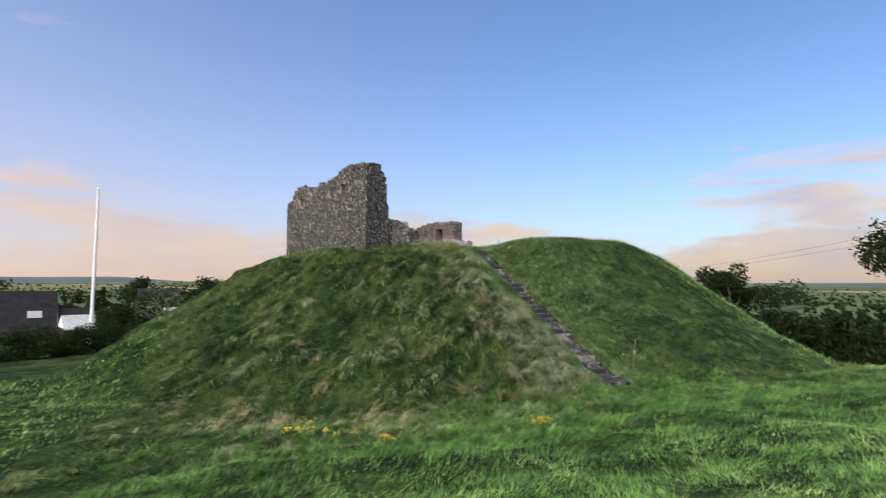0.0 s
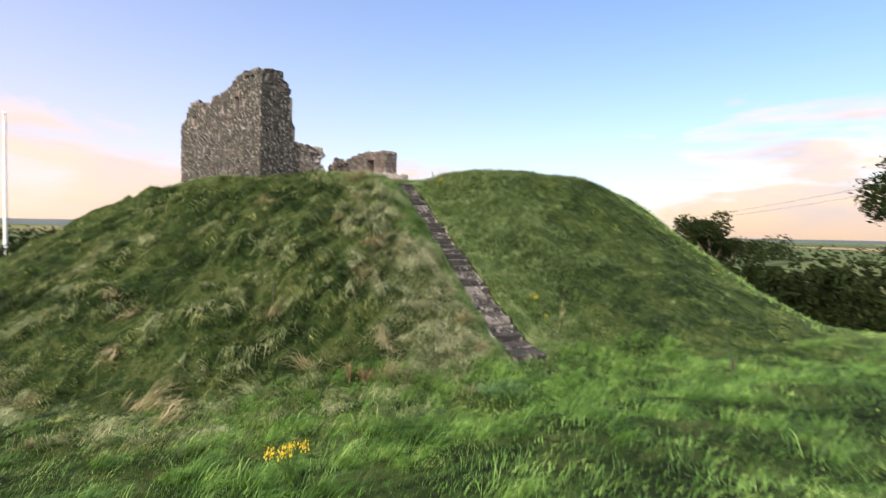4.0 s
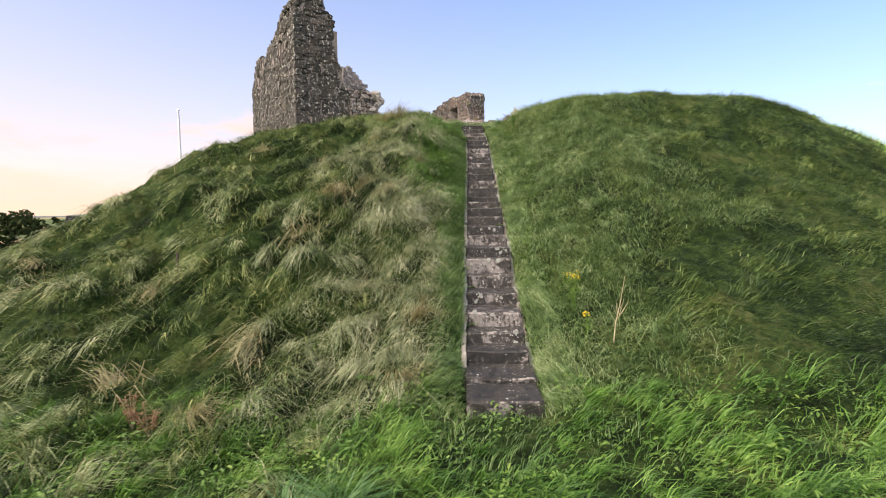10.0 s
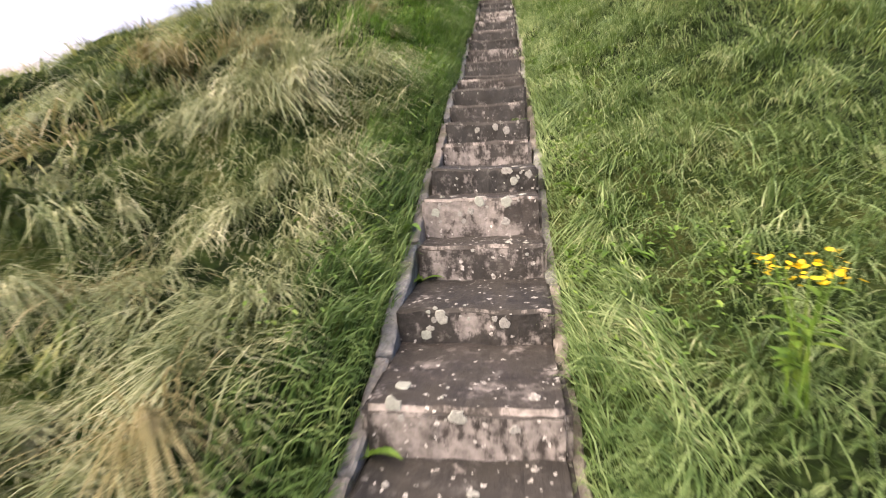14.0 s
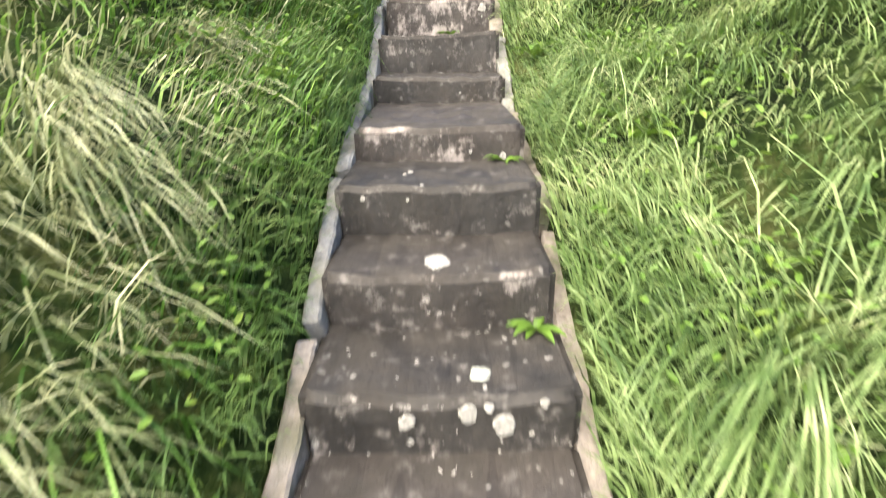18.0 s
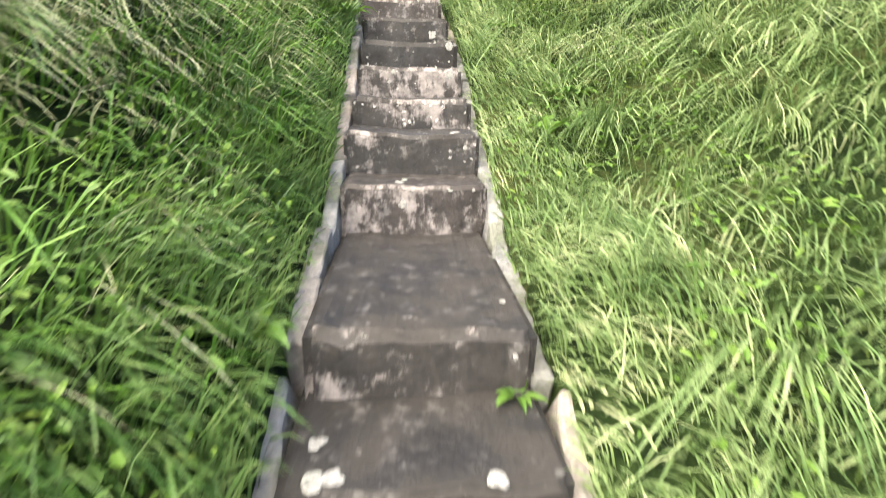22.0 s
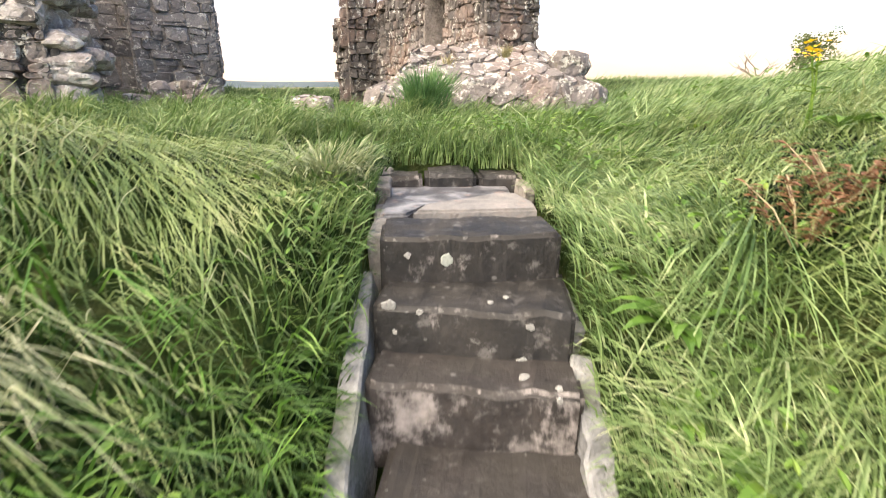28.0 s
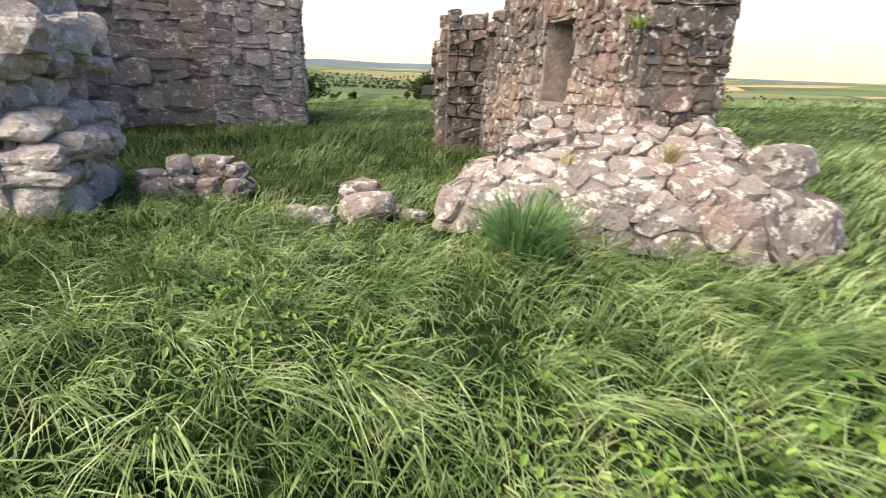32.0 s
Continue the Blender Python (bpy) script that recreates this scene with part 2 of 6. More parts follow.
M["leaf_dark"] = grass_material("hedge_leaf", [(0.0, (0.009, 0.0165, 0.006)), (0.5, (0.01875, 0.0315, 0.0105)), (1.0, (0.0375, 0.045, 0.015))], 0.6, 0.85, 0.08)
M["leaf_tree"] = grass_material("tree_leaf", [(0.0, (0.03, 0.05, 0.015)), (0.5, (0.06, 0.09, 0.025)), (1.0, (0.12, 0.13, 0.04))], 0.6)
M["petal"] = grass_material("yellow_petal", [(0.0, (0.5, 0.32, 0.01)), (1.0, (0.76, 0.56, 0.03))], 3)
M["dead_stem"] = grass_material("dry_stem", [(0.0, (0.34, 0.28, 0.17)), (1.0, (0.55, 0.47, 0.32))], 3)
M["rust_leaf"] = grass_material("rusty_dock", [(0.0, (0.13, 0.058, 0.03)), (1.0, (0.25, 0.13, 0.066))], 3)

STONES = [(0.0, (0.1075, 0.09632, 0.09288)), (0.4, (0.1591, 0.1419, 0.1333)), (0.7, (0.215, 0.1875, 0.1737)), (1.0, (0.2838, 0.2408, 0.2193))]
# keep stone, with the shade of its backlit faces put into the colour
SHADED_STONES = [(0.0, (0.0288, 0.0292, 0.0264)), (0.4, (0.0416, 0.0412, 0.0368)), (0.8, (0.0624, 0.0604, 0.0536)), (1.0, (0.1, 0.0944, 0.0824))]
M["rubble"] = rubble_material("rubble_stone", SHADED_STONES, 0.58, 0.08)
# lightened copy of the keep stone, making up for shade on the inner face
M["rubble_back"] = rubble_material("rubble_stone_lightened", [(0.0, (0.12, 0.118, 0.122)), (0.4, (0.18, 0.172, 0.175)), (0.8, (0.26, 0.245, 0.242)), (1.0, (0.34, 0.31, 0.3))], 0.6, 0.12)
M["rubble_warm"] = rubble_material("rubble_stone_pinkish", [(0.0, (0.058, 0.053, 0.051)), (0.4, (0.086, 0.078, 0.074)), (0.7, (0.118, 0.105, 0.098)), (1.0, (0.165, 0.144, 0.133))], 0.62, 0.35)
M["rubble_piece"] = rubble_material("rubble_stone_near", STONES, 0.75, 0.5, islands=False)
M["rubble_pale"] = rubble_material("lichened_stone", [(0.0, (0.1142, 0.1019, 0.09901)), (0.4, (0.1618, 0.1456, 0.1409)), (0.7, (0.2143, 0.1904, 0.1828)), (1.0, (0.2856, 0.2494, 0.2361))], 0.85, 0.3, islands=False)
# pale lichened stone, lightened further in place of the light missing on this end
M["rubble_end"] = rubble_material("weathered_end_lightened", [(0.0, (0.24, 0.215, 0.2)), (0.4, (0.33, 0.3, 0.28)), (0.7, (0.42, 0.38, 0.355)), (1.0, (0.5, 0.45, 0.42))], 0.9, 0.25, islands=False)
n = Nodes("lime_mortar")
c = n.ramp(n.noise(9, 8, 0.72), [(0.25, (0.1, 0.088, 0.08)), (0.5, (0.19, 0.168, 0.155)), (0.75, (0.31, 0.28, 0.255))])
n.bump(n.noise(30, 6), 0.9, 0.04)
M["mortar"] = n.done(c, 0.95, spec=0.1)

n = Nodes("step_stone")
pos = n.pos()
own = n.each()
c = n.ramp(own, [(0.0, (0.018, 0.0175, 0.0175)), (0.5, (0.026, 0.024, 0.023)), (1.0, (0.04, 0.034, 0.032))])
c = n.mix(0.6, c, n.ramp(n.noise(45, 7, 0.7), [(0.3, (0.3, 0.3, 0.3)), (0.7, (1, 1, 1))]), "MULTIPLY")
c = n.mix(n.span(n.noise(3.0, 4), 0.45, 0.65, 0, 0.65), c, (0.03, 0.027, 0.025, 1))
c = n.mix(0.9, c, n.ramp(n.noise(10, 8, 0.72, distort=0.5), [(0.3, (0.4, 0.42, 0.44)), (0.5, (0.85, 0.86, 0.87)), (0.68, (1.25, 1.22, 1.18))]), "MULTIPLY")
c = n.mix(0.8, c, n.ramp(n.noise(2.6, 5, 0.6), [(0.34, (0.5, 0.5, 0.5)), (0.62, (1.25, 1.25, 1.25))]), "MULTIPLY")
c = n.mix(n.span(n.noise(14, 7, 0.7), 0.54, 0.68, 0, 0.5), c, (0.15, 0.142, 0.137, 1))
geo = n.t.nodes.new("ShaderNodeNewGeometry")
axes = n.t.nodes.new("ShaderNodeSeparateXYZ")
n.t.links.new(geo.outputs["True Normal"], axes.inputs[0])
upright = n.span(axes.outputs[2], 0.2, 0.75, 1, 0)
# grey crust of lichen, more on some steps than on others
crust = n.math("ADD", n.math("ADD", n.math("MULTIPLY", n.noise(4.6, 7, 0.68), 0.75), n.math("MULTIPLY", n.noise(30, 5, 0.6, n.stretch((1, 1, 0.35))), 0.25)), n.math("MULTIPLY", n.math("SUBTRACT", own, 0.5), 0.14))
world_at = n.t.nodes.new("ShaderNodeSeparateXYZ")
n.t.links.new(geo.outputs["Position"], world_at.inputs[0])
sparse = n.ramp(n.math("DIVIDE", world_at.outputs[2], 6.0), [(0.22, (0, 0, 0)), (0.31, (1, 1, 1)), (0.55, (1, 1, 1)), (0.59, (0, 0, 0)), (0.66, (0, 0, 0)), (0.685, (1, 1, 1))])
crust = n.math("SUBTRACT", n.math("ADD", crust, n.math("MULTIPLY", upright, 0.1)), n.math("MULTIPLY", sparse, 0.05))
c = n.mix(n.span(crust, 0.6, 0.69, 0, 0.75), c, n.ramp(n.noise(18, 6, 0.65), [(0.3, (0.1, 0.09, 0.086)), (0.7, (0.33, 0.3, 0.29))]))
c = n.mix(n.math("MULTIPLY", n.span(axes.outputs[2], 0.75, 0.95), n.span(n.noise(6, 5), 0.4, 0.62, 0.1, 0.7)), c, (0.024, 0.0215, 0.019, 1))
# white rosettes in small groups
wob = n.t.nodes.new("ShaderNodeVectorMath")
wob.operation = "MULTIPLY_ADD"
fuzz = n.t.nodes.new("ShaderNodeTexNoise")
fuzz.inputs["Scale"].default_value = 24
fuzz.inputs["Detail"].default_value = 5
n.t.links.new(pos, fuzz.inputs[0])
n.t.links.new(fuzz.outputs["Color"], wob.inputs[0])
wob.inputs[1].default_value = (0.055, 0.055, 0.055)
n.t.links.new(pos, wob.inputs[2])
for scale, size, some, where in ((17.0, 0.27, 0.5, 2.3), (26.0, 0.27, 0.5, 1.7)):
    gate = n.math("MULTIPLY", n.span(n.noise(where, 2), 0.47, 0.53), n.math("SUBTRACT", 1.0, n.math("MULTIPLY", sparse, 0.8)))
    cell = n.cells(scale, wob.outputs[0])
    one = n.t.nodes.new("ShaderNodeSeparateColor")
    n.t.links.new(cell.outputs["Color"], one.inputs[0])
    grown = n.math("DIVIDE", cell.outputs["Distance"], n.math("ADD", n.math("MULTIPLY", one.outputs[1], 0.55), 0.5))
    spot = n.math("MULTIPLY", n.span(grown, size * 0.75, size, 1, 0), n.span(one.outputs[0], some, some + 0.03))
    spot = n.math("MULTIPLY", n.math("MULTIPLY", spot, gate), n.span(n.noise(55, 5, 0.7), 0.36, 0.58, 0.1, 0.9))
    c = n.mix(n.math("MULTIPLY", spot, 0.85), c, (0.47, 0.46, 0.44, 1))
n.bump(n.math("ADD", n.noise(50, 6, 0.65), n.math("MULTIPLY", n.noise(11, 3), 1.4)), 0.45, 0.014)
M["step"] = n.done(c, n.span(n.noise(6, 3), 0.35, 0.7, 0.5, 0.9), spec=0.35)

n = Nodes("white_lichen")
c = n.ramp(n.noise(90, 5, 0.65), [(0.3, (0.12, 0.12, 0.115)), (0.5, (0.21, 0.21, 0.2)), (0.7, (0.3, 0.292, 0.28))])
c = n.mix(n.span(n.each(), 0.6, 0.95, 0, 0.5), c, (0.27, 0.31, 0.27, 1))
n.bump(n.noise(160, 4), 0.6, 0.004)
M["lichen"] = n.done(c, 0.95, spec=0.1)

n = Nodes("kerb_stone")
c = n.ramp(n.noise(6, 7, 0.68), [(0.3, (0.1125, 0.1162, 0.12)), (0.48, (0.195, 0.1988, 0.2025)), (0.62, (0.2775, 0.2775, 0.27)), (0.76, (0.3525, 0.3412, 0.3187))])
c = n.mix(n.span(n.each(), 0.5, 0.9, 0, 0.35), c, (0.36, 0.28, 0.22, 1))
c = n.mix(0.5, c, n.ramp(n.noise(60, 5), [(0.3, (0.35, 0.35, 0.35)), (0.7, (1, 1, 1))]), "MULTIPLY")
c = n.mix(n.span(n.noise(4, 4), 0.5, 0.66, 0, 0.6), c, (0.06, 0.07, 0.04, 1))
n.bump(n.noise(40, 6), 0.7, 0.025)
M["kerb"] = n.done(c, 0.9)
for key, tint in (("flag", [(0.34, (0.035, 0.035, 0.038)), (0.48, (0.085, 0.085, 0.092)), (0.56, (0.2, 0.2, 0.21)), (0.68, (0.3, 0.3, 0.31))]), ("flag_pale", [(0.3, (0.09, 0.087, 0.084)), (0.52, (0.18, 0.17, 0.162)), (0.7, (0.26, 0.23, 0.212))])):
    n = Nodes("flagstone")
    c = n.ramp(n.noise(5, 7, 0.65, distort=0.6), tint)
    c = n.mix(0.4, c, n.ramp(n.noise(60, 5), [(0.3, (0.4, 0.4, 0.4)), (0.7, (1, 1, 1))]), "MULTIPLY")
    c = n.mix(n.span(n.noise(9, 5), 0.6, 0.7, 0, 0.5), c, (0.3, 0.2, 0.17, 1))
    n.bump(n.math("ADD", n.noise(40, 6), n.noise(8, 3)), 0.6, 0.018)
    M[key] = n.done(c, 0.45 if key == "flag" else 0.75, spec=0.45)

n = Nodes("turf")
pos = n.pos()
near = n.ramp(n.math("ADD", n.span(n.noise(0.55, 4), 0.38, 0.62, 0, 0.4), n.math("ADD", n.span(n.noise(3.2, 3, 0.6), 0.4, 0.6, 0, 0.3), n.span(n.noise(14, 5, 0.7), 0.38, 0.62, 0, 0.3))),
              [(0.1, (0.005, 0.011, 0.003)), (0.4, (0.016, 0.034, 0.008)), (0.65, (0.035, 0.062, 0.015)), (0.95, (0.085, 0.1, 0.035))])
field = n.cells(0.0075, n.stretch((1, 1.6, 0)), rand=1.0)
tint = n.t.nodes.new("ShaderNodeSeparateColor")
n.t.links.new(field.outputs["Color"], tint.inputs[0])
far = n.ramp(tint.outputs[0], [(0.0, (0.045, 0.065, 0.03)), (0.45, (0.07, 0.1, 0.04)), (0.5, (0.2, 0.155, 0.09)), (0.72, (0.24, 0.185, 0.11)), (0.76, (0.06, 0.085, 0.035)), (1.0, (0.085, 0.11, 0.045))])
edge = n.cells(0.0075, n.stretch((1, 1.6, 0)), "DISTANCE_TO_EDGE")
far = n.mix(n.span(edge.outputs["Distance"], 0.012, 0.03, 1, 0), far, (0.03, 0.045, 0.02, 1))
gap = n.t.nodes.new("ShaderNodeVectorMath")
gap.operation = "LENGTH"
n.t.links.new(pos, gap.inputs[0])
c = n.mix(n.span(gap.outputs["Value"], 75, 120), near, far)
n.bump(n.math("ADD", n.noise(22, 6, 0.7), n.noise(5, 4, 0.6)), 1.0, 0.16)
M["turf"] = n.done(c, 0.95, spec=0.1)

n = Nodes("slate_roof")
n.bump(n.noise(3, 4), 0.4, 0.05)
M["slate"] = n.done(n.ramp(n.noise(1.5, 5), [(0.3, (0.009, 0.009, 0.011)), (0.7, (0.02, 0.02, 0.023))]), 0.85, spec=0.1)
n = Nodes("white_render")
M["render_wall"] = n.done(n.ramp(n.noise(0.8, 5), [(0.3, (0.6, 0.59, 0.57)), (0.7, (0.78, 0.77, 0.75))]), 0.9)
n = Nodes("dark_cladding")
M["cladding"] = n.done(n.ramp(n.noise(1.2, 5), [(0.3, (0.01, 0.01, 0.01)), (0.7, (0.022, 0.02, 0.018))]), 0.85)
n = Nodes("window_glass")
M["glass"] = n.done((0.16, 0.18, 0.2, 1), 0.12, spec=0.6)
n = Nodes("painted_pole")
M["pole"] = n.done(n.ramp(n.noise(2, 4), [(0.3, (0.62, 0.62, 0.63)), (0.7, (0.78, 0.78, 0.78))]), 0.4)
n = Nodes("grey_footing")
M["footing"] = n.done(n.ramp(n.noise(3, 5), [(0.3, (0.22, 0.22, 0.23)), (0.7, (0.38, 0.38, 0.39))]), 0.8)
n = Nodes("bark")
n.bump(n.noise(14, 6, 0.65, n.stretch((3, 3, 0.6))), 0.8, 0.04)
M["bark"] = n.done(n.ramp(n.noise(6, 5), [(0.3, (0.07, 0.055, 0.04)), (0.7, (0.18, 0.15, 0.12))]), 0.95)
n = Nodes("dark_wood")
M["wood"] = n.done(n.ramp(n.noise(12, 5, 0.6, n.stretch((4, 4, 0.5))), [(0.3, (0.03, 0.025, 0.02)), (0.7, (0.08, 0.065, 0.05))]), 0.9)
n = Nodes("cable_sheath")
M["cable"] = n.done((0.03, 0.03, 0.03, 1), 0.6)
# distance haze is mixed into the hill colour as a blue-grey tint
n = Nodes("haze_tinted_hill")
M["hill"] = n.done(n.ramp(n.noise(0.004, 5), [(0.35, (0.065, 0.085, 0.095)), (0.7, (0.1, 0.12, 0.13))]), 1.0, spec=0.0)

# ---- helpers for meshes ----
def part(name, bm, material, parent=None, label=""):
    """Links a bmesh as one mesh object, under a thing if one is given."""
    me = bpy.data.meshes.new(name)
    bm.to_mesh(me)
    bm.free()
    me.materials.append(material)
    ob = new(name, me)
    if parent:
        ob.parent = parent
    return tagged(ob, label)


def from_arrays(name, verts, quads, tris, material, smooth=False):
    """One mesh from numpy arrays of corners, four-sided and three-sided faces."""
    me = bpy.data.meshes.new(name)
    nq, nt = len(quads), len(tris)
    me.vertices.add(len(verts))
    me.vertices.foreach_set("co", np.asarray(verts, np.float32).ravel())
    me.loops.add(nq * 4 + nt * 3)
    index = np.concatenate([np.asarray(quads, np.int32).ravel(), np.asarray(tris, np.int32).ravel()])
    me.loops.foreach_set("vertex_index", index)
    me.polygons.add(nq + nt)
    start = np.concatenate([np.arange(nq) * 4, nq * 4 + np.arange(nt) * 3])
    me.polygons.foreach_set("loop_start", start.astype(np.int32))
    me.polygons.foreach_set("use_smooth", np.full(nq + nt, smooth))
    me.update(calc_edges=True)
    me.materials.append(material)
    return me


def hashed(ix, iy, seed):
    h = (ix.astype(np.int64) * 374761393 + iy.astype(np.int64) * 668265263 + seed * 974634) & 0x7FFFFFFF
    h = ((h ^ (h >> 13)) * 1274126177) & 0x7FFFFFFF
    return ((h ^ (h >> 16)) & 0xFFFF) / 65535.0


def lumps(x, y, size, seed=0):
    """Smooth value noise between -1 and 1."""
    x, y = np.asarray(x, float) / size, np.asarray(y, float) / size
    ix, iy = np.floor(x), np.floor(y)
    fx, fy = x - ix, y - iy
    fx, fy = fx * fx * (3 - 2 * fx), fy * fy * (3 - 2 * fy)
    a, b = hashed(ix, iy, seed), hashed(ix + 1, iy, seed)
    c, d = hashed(ix, iy + 1, seed), hashed(ix + 1, iy + 1, seed)
    return 2 * ((a * (1 - fx) + b * fx) * (1 - fy) + (c * (1 - fx) + d * fx) * fy) - 1


def ease(v, lo, hi):
    f = np.clip((np.asarray(v, float) - lo) / (hi - lo), 0, 1)
    return f * f * (3 - 2 * f)


# ---- the lie of the land ----
STEP_Y = [0.0, 0.41, 0.77, 1.42, 1.97, 2.29, 2.63, 3.24, 3.60, 3.95, 4.29, 4.68, 5.46, 5.79, 6.17, 6.52, 6.89, 7.88, 8.19, 8.54, 8.93, 9.28, 9.66, 10.03, 10.82, 11.03, 11.32]
STEP_Z = [0.17, 0.32, 0.51, 0.69, 0.90, 1.15, 1.33, 1.52, 1.70, 1.88, 2.06, 2.205, 2.345, 2.56, 2.77, 2.965, 3.16, 3.385, 3.59, 3.755, 3.93, 4.11, 4.29, 4.468, 4.683, 4.862, 5.035]
LANDING_END, LANDING_Z = 12.36, 5.05


def stair_mid(y):
    return np.interp(y, [0, 9.5, 11.4, 12.5], [0.0, 0.0, -0.15, -0.31])


def stair_half(y):
    return np.interp(y, [0, 6, 9.5, 11.5], [0.40, 0.355, 0.325, 0.355])


def stair_line(y):
    return np.interp(y, [-3, -1.2] + STEP_Y + [12.3, 15], [-0.3, -0.12] + STEP_Z + [5.08, 5.45])


def drape(x, y):
    """Folds in the long grass, hanging down the fall of the mound."""
    r, turn = np.hypot(x + 0.5, y - 22.0), np.arctan2(x + 0.5, 22.0 - y)
    arc = turn * 19 + 0.45 * lumps(x, y, 1.6, 61) + 0.25 * (r - 18)
    return 0.6 * lumps(arc, r * 0.5, 1.15, 26) + 0.45 * lumps(arc, r * 0.9, 0.6, 6)


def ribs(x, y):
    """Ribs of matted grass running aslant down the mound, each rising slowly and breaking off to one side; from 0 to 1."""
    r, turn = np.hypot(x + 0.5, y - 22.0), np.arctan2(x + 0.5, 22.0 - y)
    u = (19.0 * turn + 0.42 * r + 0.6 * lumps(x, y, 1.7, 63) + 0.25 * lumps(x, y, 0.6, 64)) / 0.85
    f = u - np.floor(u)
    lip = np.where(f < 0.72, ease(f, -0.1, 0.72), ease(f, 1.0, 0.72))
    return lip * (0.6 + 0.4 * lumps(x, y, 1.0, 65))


# swellings and hollows of the mound: place, reach and height
SWELLS = [
    (-14.0, 19.0, 3.4, 3.6, -0.85), (12.6, 12.2, 1.6, 2.4, -0.85), (13.6, 3.6, 2.0, 2.4, -0.35), (2.7, 5.0, 1.3, 1.8, 0.3), (-4.4, 4.7, 1.6, 1.3, 0.3),
    (1.7, 11.2, 0.6, 1.0, 0.25), (-10.6, 1.2, 2.0, 1.6, -0.35), (-6.2, 0.2, 1.6, 0.9, -0.25),
    (3.7, 11.0, 1.1, 1.4, -0.22), (-6.3, 12.4, 1.6, 1.3, -0.25), (3.4, 6.2, 1.1, 1.1, 0.18),
    (-2.6, 16.8, 3.6, 2.4, -0.3), (-10.2, -7.4, 2.6, 2.0, 0.4), (6.5, 25.0, 6.5, 5.0, 0.5),
]


def land(x, y):
    """The height of the turf at a place."""
    x, y = np.asarray(x, float), np.asarray(y, float)
    base = -0.3 + 0.17 * np.clip(-3.2 - y, 0, 22) - 0.05 * np.clip(y + 3.2, 0, 60) - 0.035 * np.clip(-x, 0, 14) + 0.015 * np.clip(x, 0, 12) - 0.17 * np.clip(x - 13, 0, 13) - 0.01 * np.clip(x - 26, 0, 40)
    away = np.hypot(x, y - 10)
    base = base + (2.0 + 5.5 * ease(y / np.maximum(away, 1.0), 0.45, 0.95)) * ease(away, 150, 900) + ease(away, 120, 500) * 5 * lumps(x, y, 260, 3)
    dx, dy = x + 0.5, y - 22.0
    r = np.hypot(dx, dy) + 1e-6
    cx, cy = dx / r, dy / r
    ax, ay = np.abs(cx), np.abs(cy)
    crest = np.where(dx > 0, ((ax / 16.0) ** 4 + (ay / 11.5) ** 4) ** -0.25, ((ax / 12.0) ** 2 + (ay / 12.3) ** 2) ** -0.5)
    foot = np.where(dx > 0, ((ax / 20.5) ** 3 + (ay / 23.5) ** 3) ** (-1 / 3), ((ax / 22.0) ** 2 + (ay / 23.4) ** 2) ** -0.5)
    s = (r - crest) / (foot - crest)
    p = 0.5 * (1 + (1 - s) - np.sqrt(s * s + 0.02))
    p = 0.5 * (p + np.sqrt(p * p + 0.0022))
    shoulder = ease(x, 0.4, 4.0) * ease(x, 17.0, 12.5)
    top = 5.42 + 0.62 * shoulder * np.exp(-(((y - 11.5) / 4.5) ** 2)) + 0.08 * ease(x, -0.6, -2.0) * np.exp(-(((y - 11.0) / 1.8) ** 2)) + 0.1 * lumps(x, y, 5, 11)
    z = base + (top - base) * p + 0.3 * ease(x, 0.9, 3.5) * ease(x, 12, 8) * np.exp(-(((y - 9.3) / 2.2) ** 2))
    rough = ease(away, 40, 25)
    slope = ease(s, 0.02, 0.2) * ease(s, 1.1, 0.85)
    left = ease(x, 0.0, -1.2)
    z = z + rough * slope * (0.12 * lumps(x, y, 1.7, 5) + left * (0.42 * drape(x, y) + 0.06 * lumps(x, y, 0.36, 62)) + (0.12 + 0.36 * ease(x, -1.0, -2.4)) * ease(np.abs(x), 0.8, 2.0) * (ribs(x, y) - 0.3)) + rough * (0.07 * lumps(x, y, 0.8, 7) + 0.06 * lumps(x, y, 2.6, 8)) + ease(s, 0.9, 1.1) * rough * 0.11 * lumps(x * 0.45 + y * 0.2, y, 0.85, 13)
    # the stair runs in a shallow cut
    line = stair_line(y)
    mid, half = stair_mid(y), stair_half(y)
    side = x - mid
    bank = line + np.where(side < 0, 0.07, 0.03) * ease(y, -0.5, 1.0) + 0.05 * lumps(x, y, 0.7, 9) - 0.12 * ease(np.abs(side), half + 0.4, half + 0.06) * ease(y, 12.0, 11.0)
    near = np.where(side < 0, ease(-side, 0.45, 2.0), ease(side, 0.45, 3.2))
    along = ease(y, -3.5, -0.6) * ease(y, 13.6, 12.2)
    cut = bank + (z - bank) * near
    z = z + (cut - z) * along
    z = z + 0.16 * ease(x, 0.7, 1.8) * ease(x, 6, 3) * np.exp(-(((y - 8.6) / 1.7) ** 2))
    for sx, sy, wide, deep, tall in SWELLS:
        z = z + tall * np.exp(-(((x - sx) / wide) ** 2) - ((y - sy) / deep) ** 2) * ease(np.abs(side), half + 0.1, half + 0.9)
    inside = ease(np.abs(side), half + 0.08, half + 0.04) * ease(y, -1.22, -1.05) * ease(y, LANDING_END + 0.06, LANDING_END)
    return z + (line - 0.42 - z) * inside


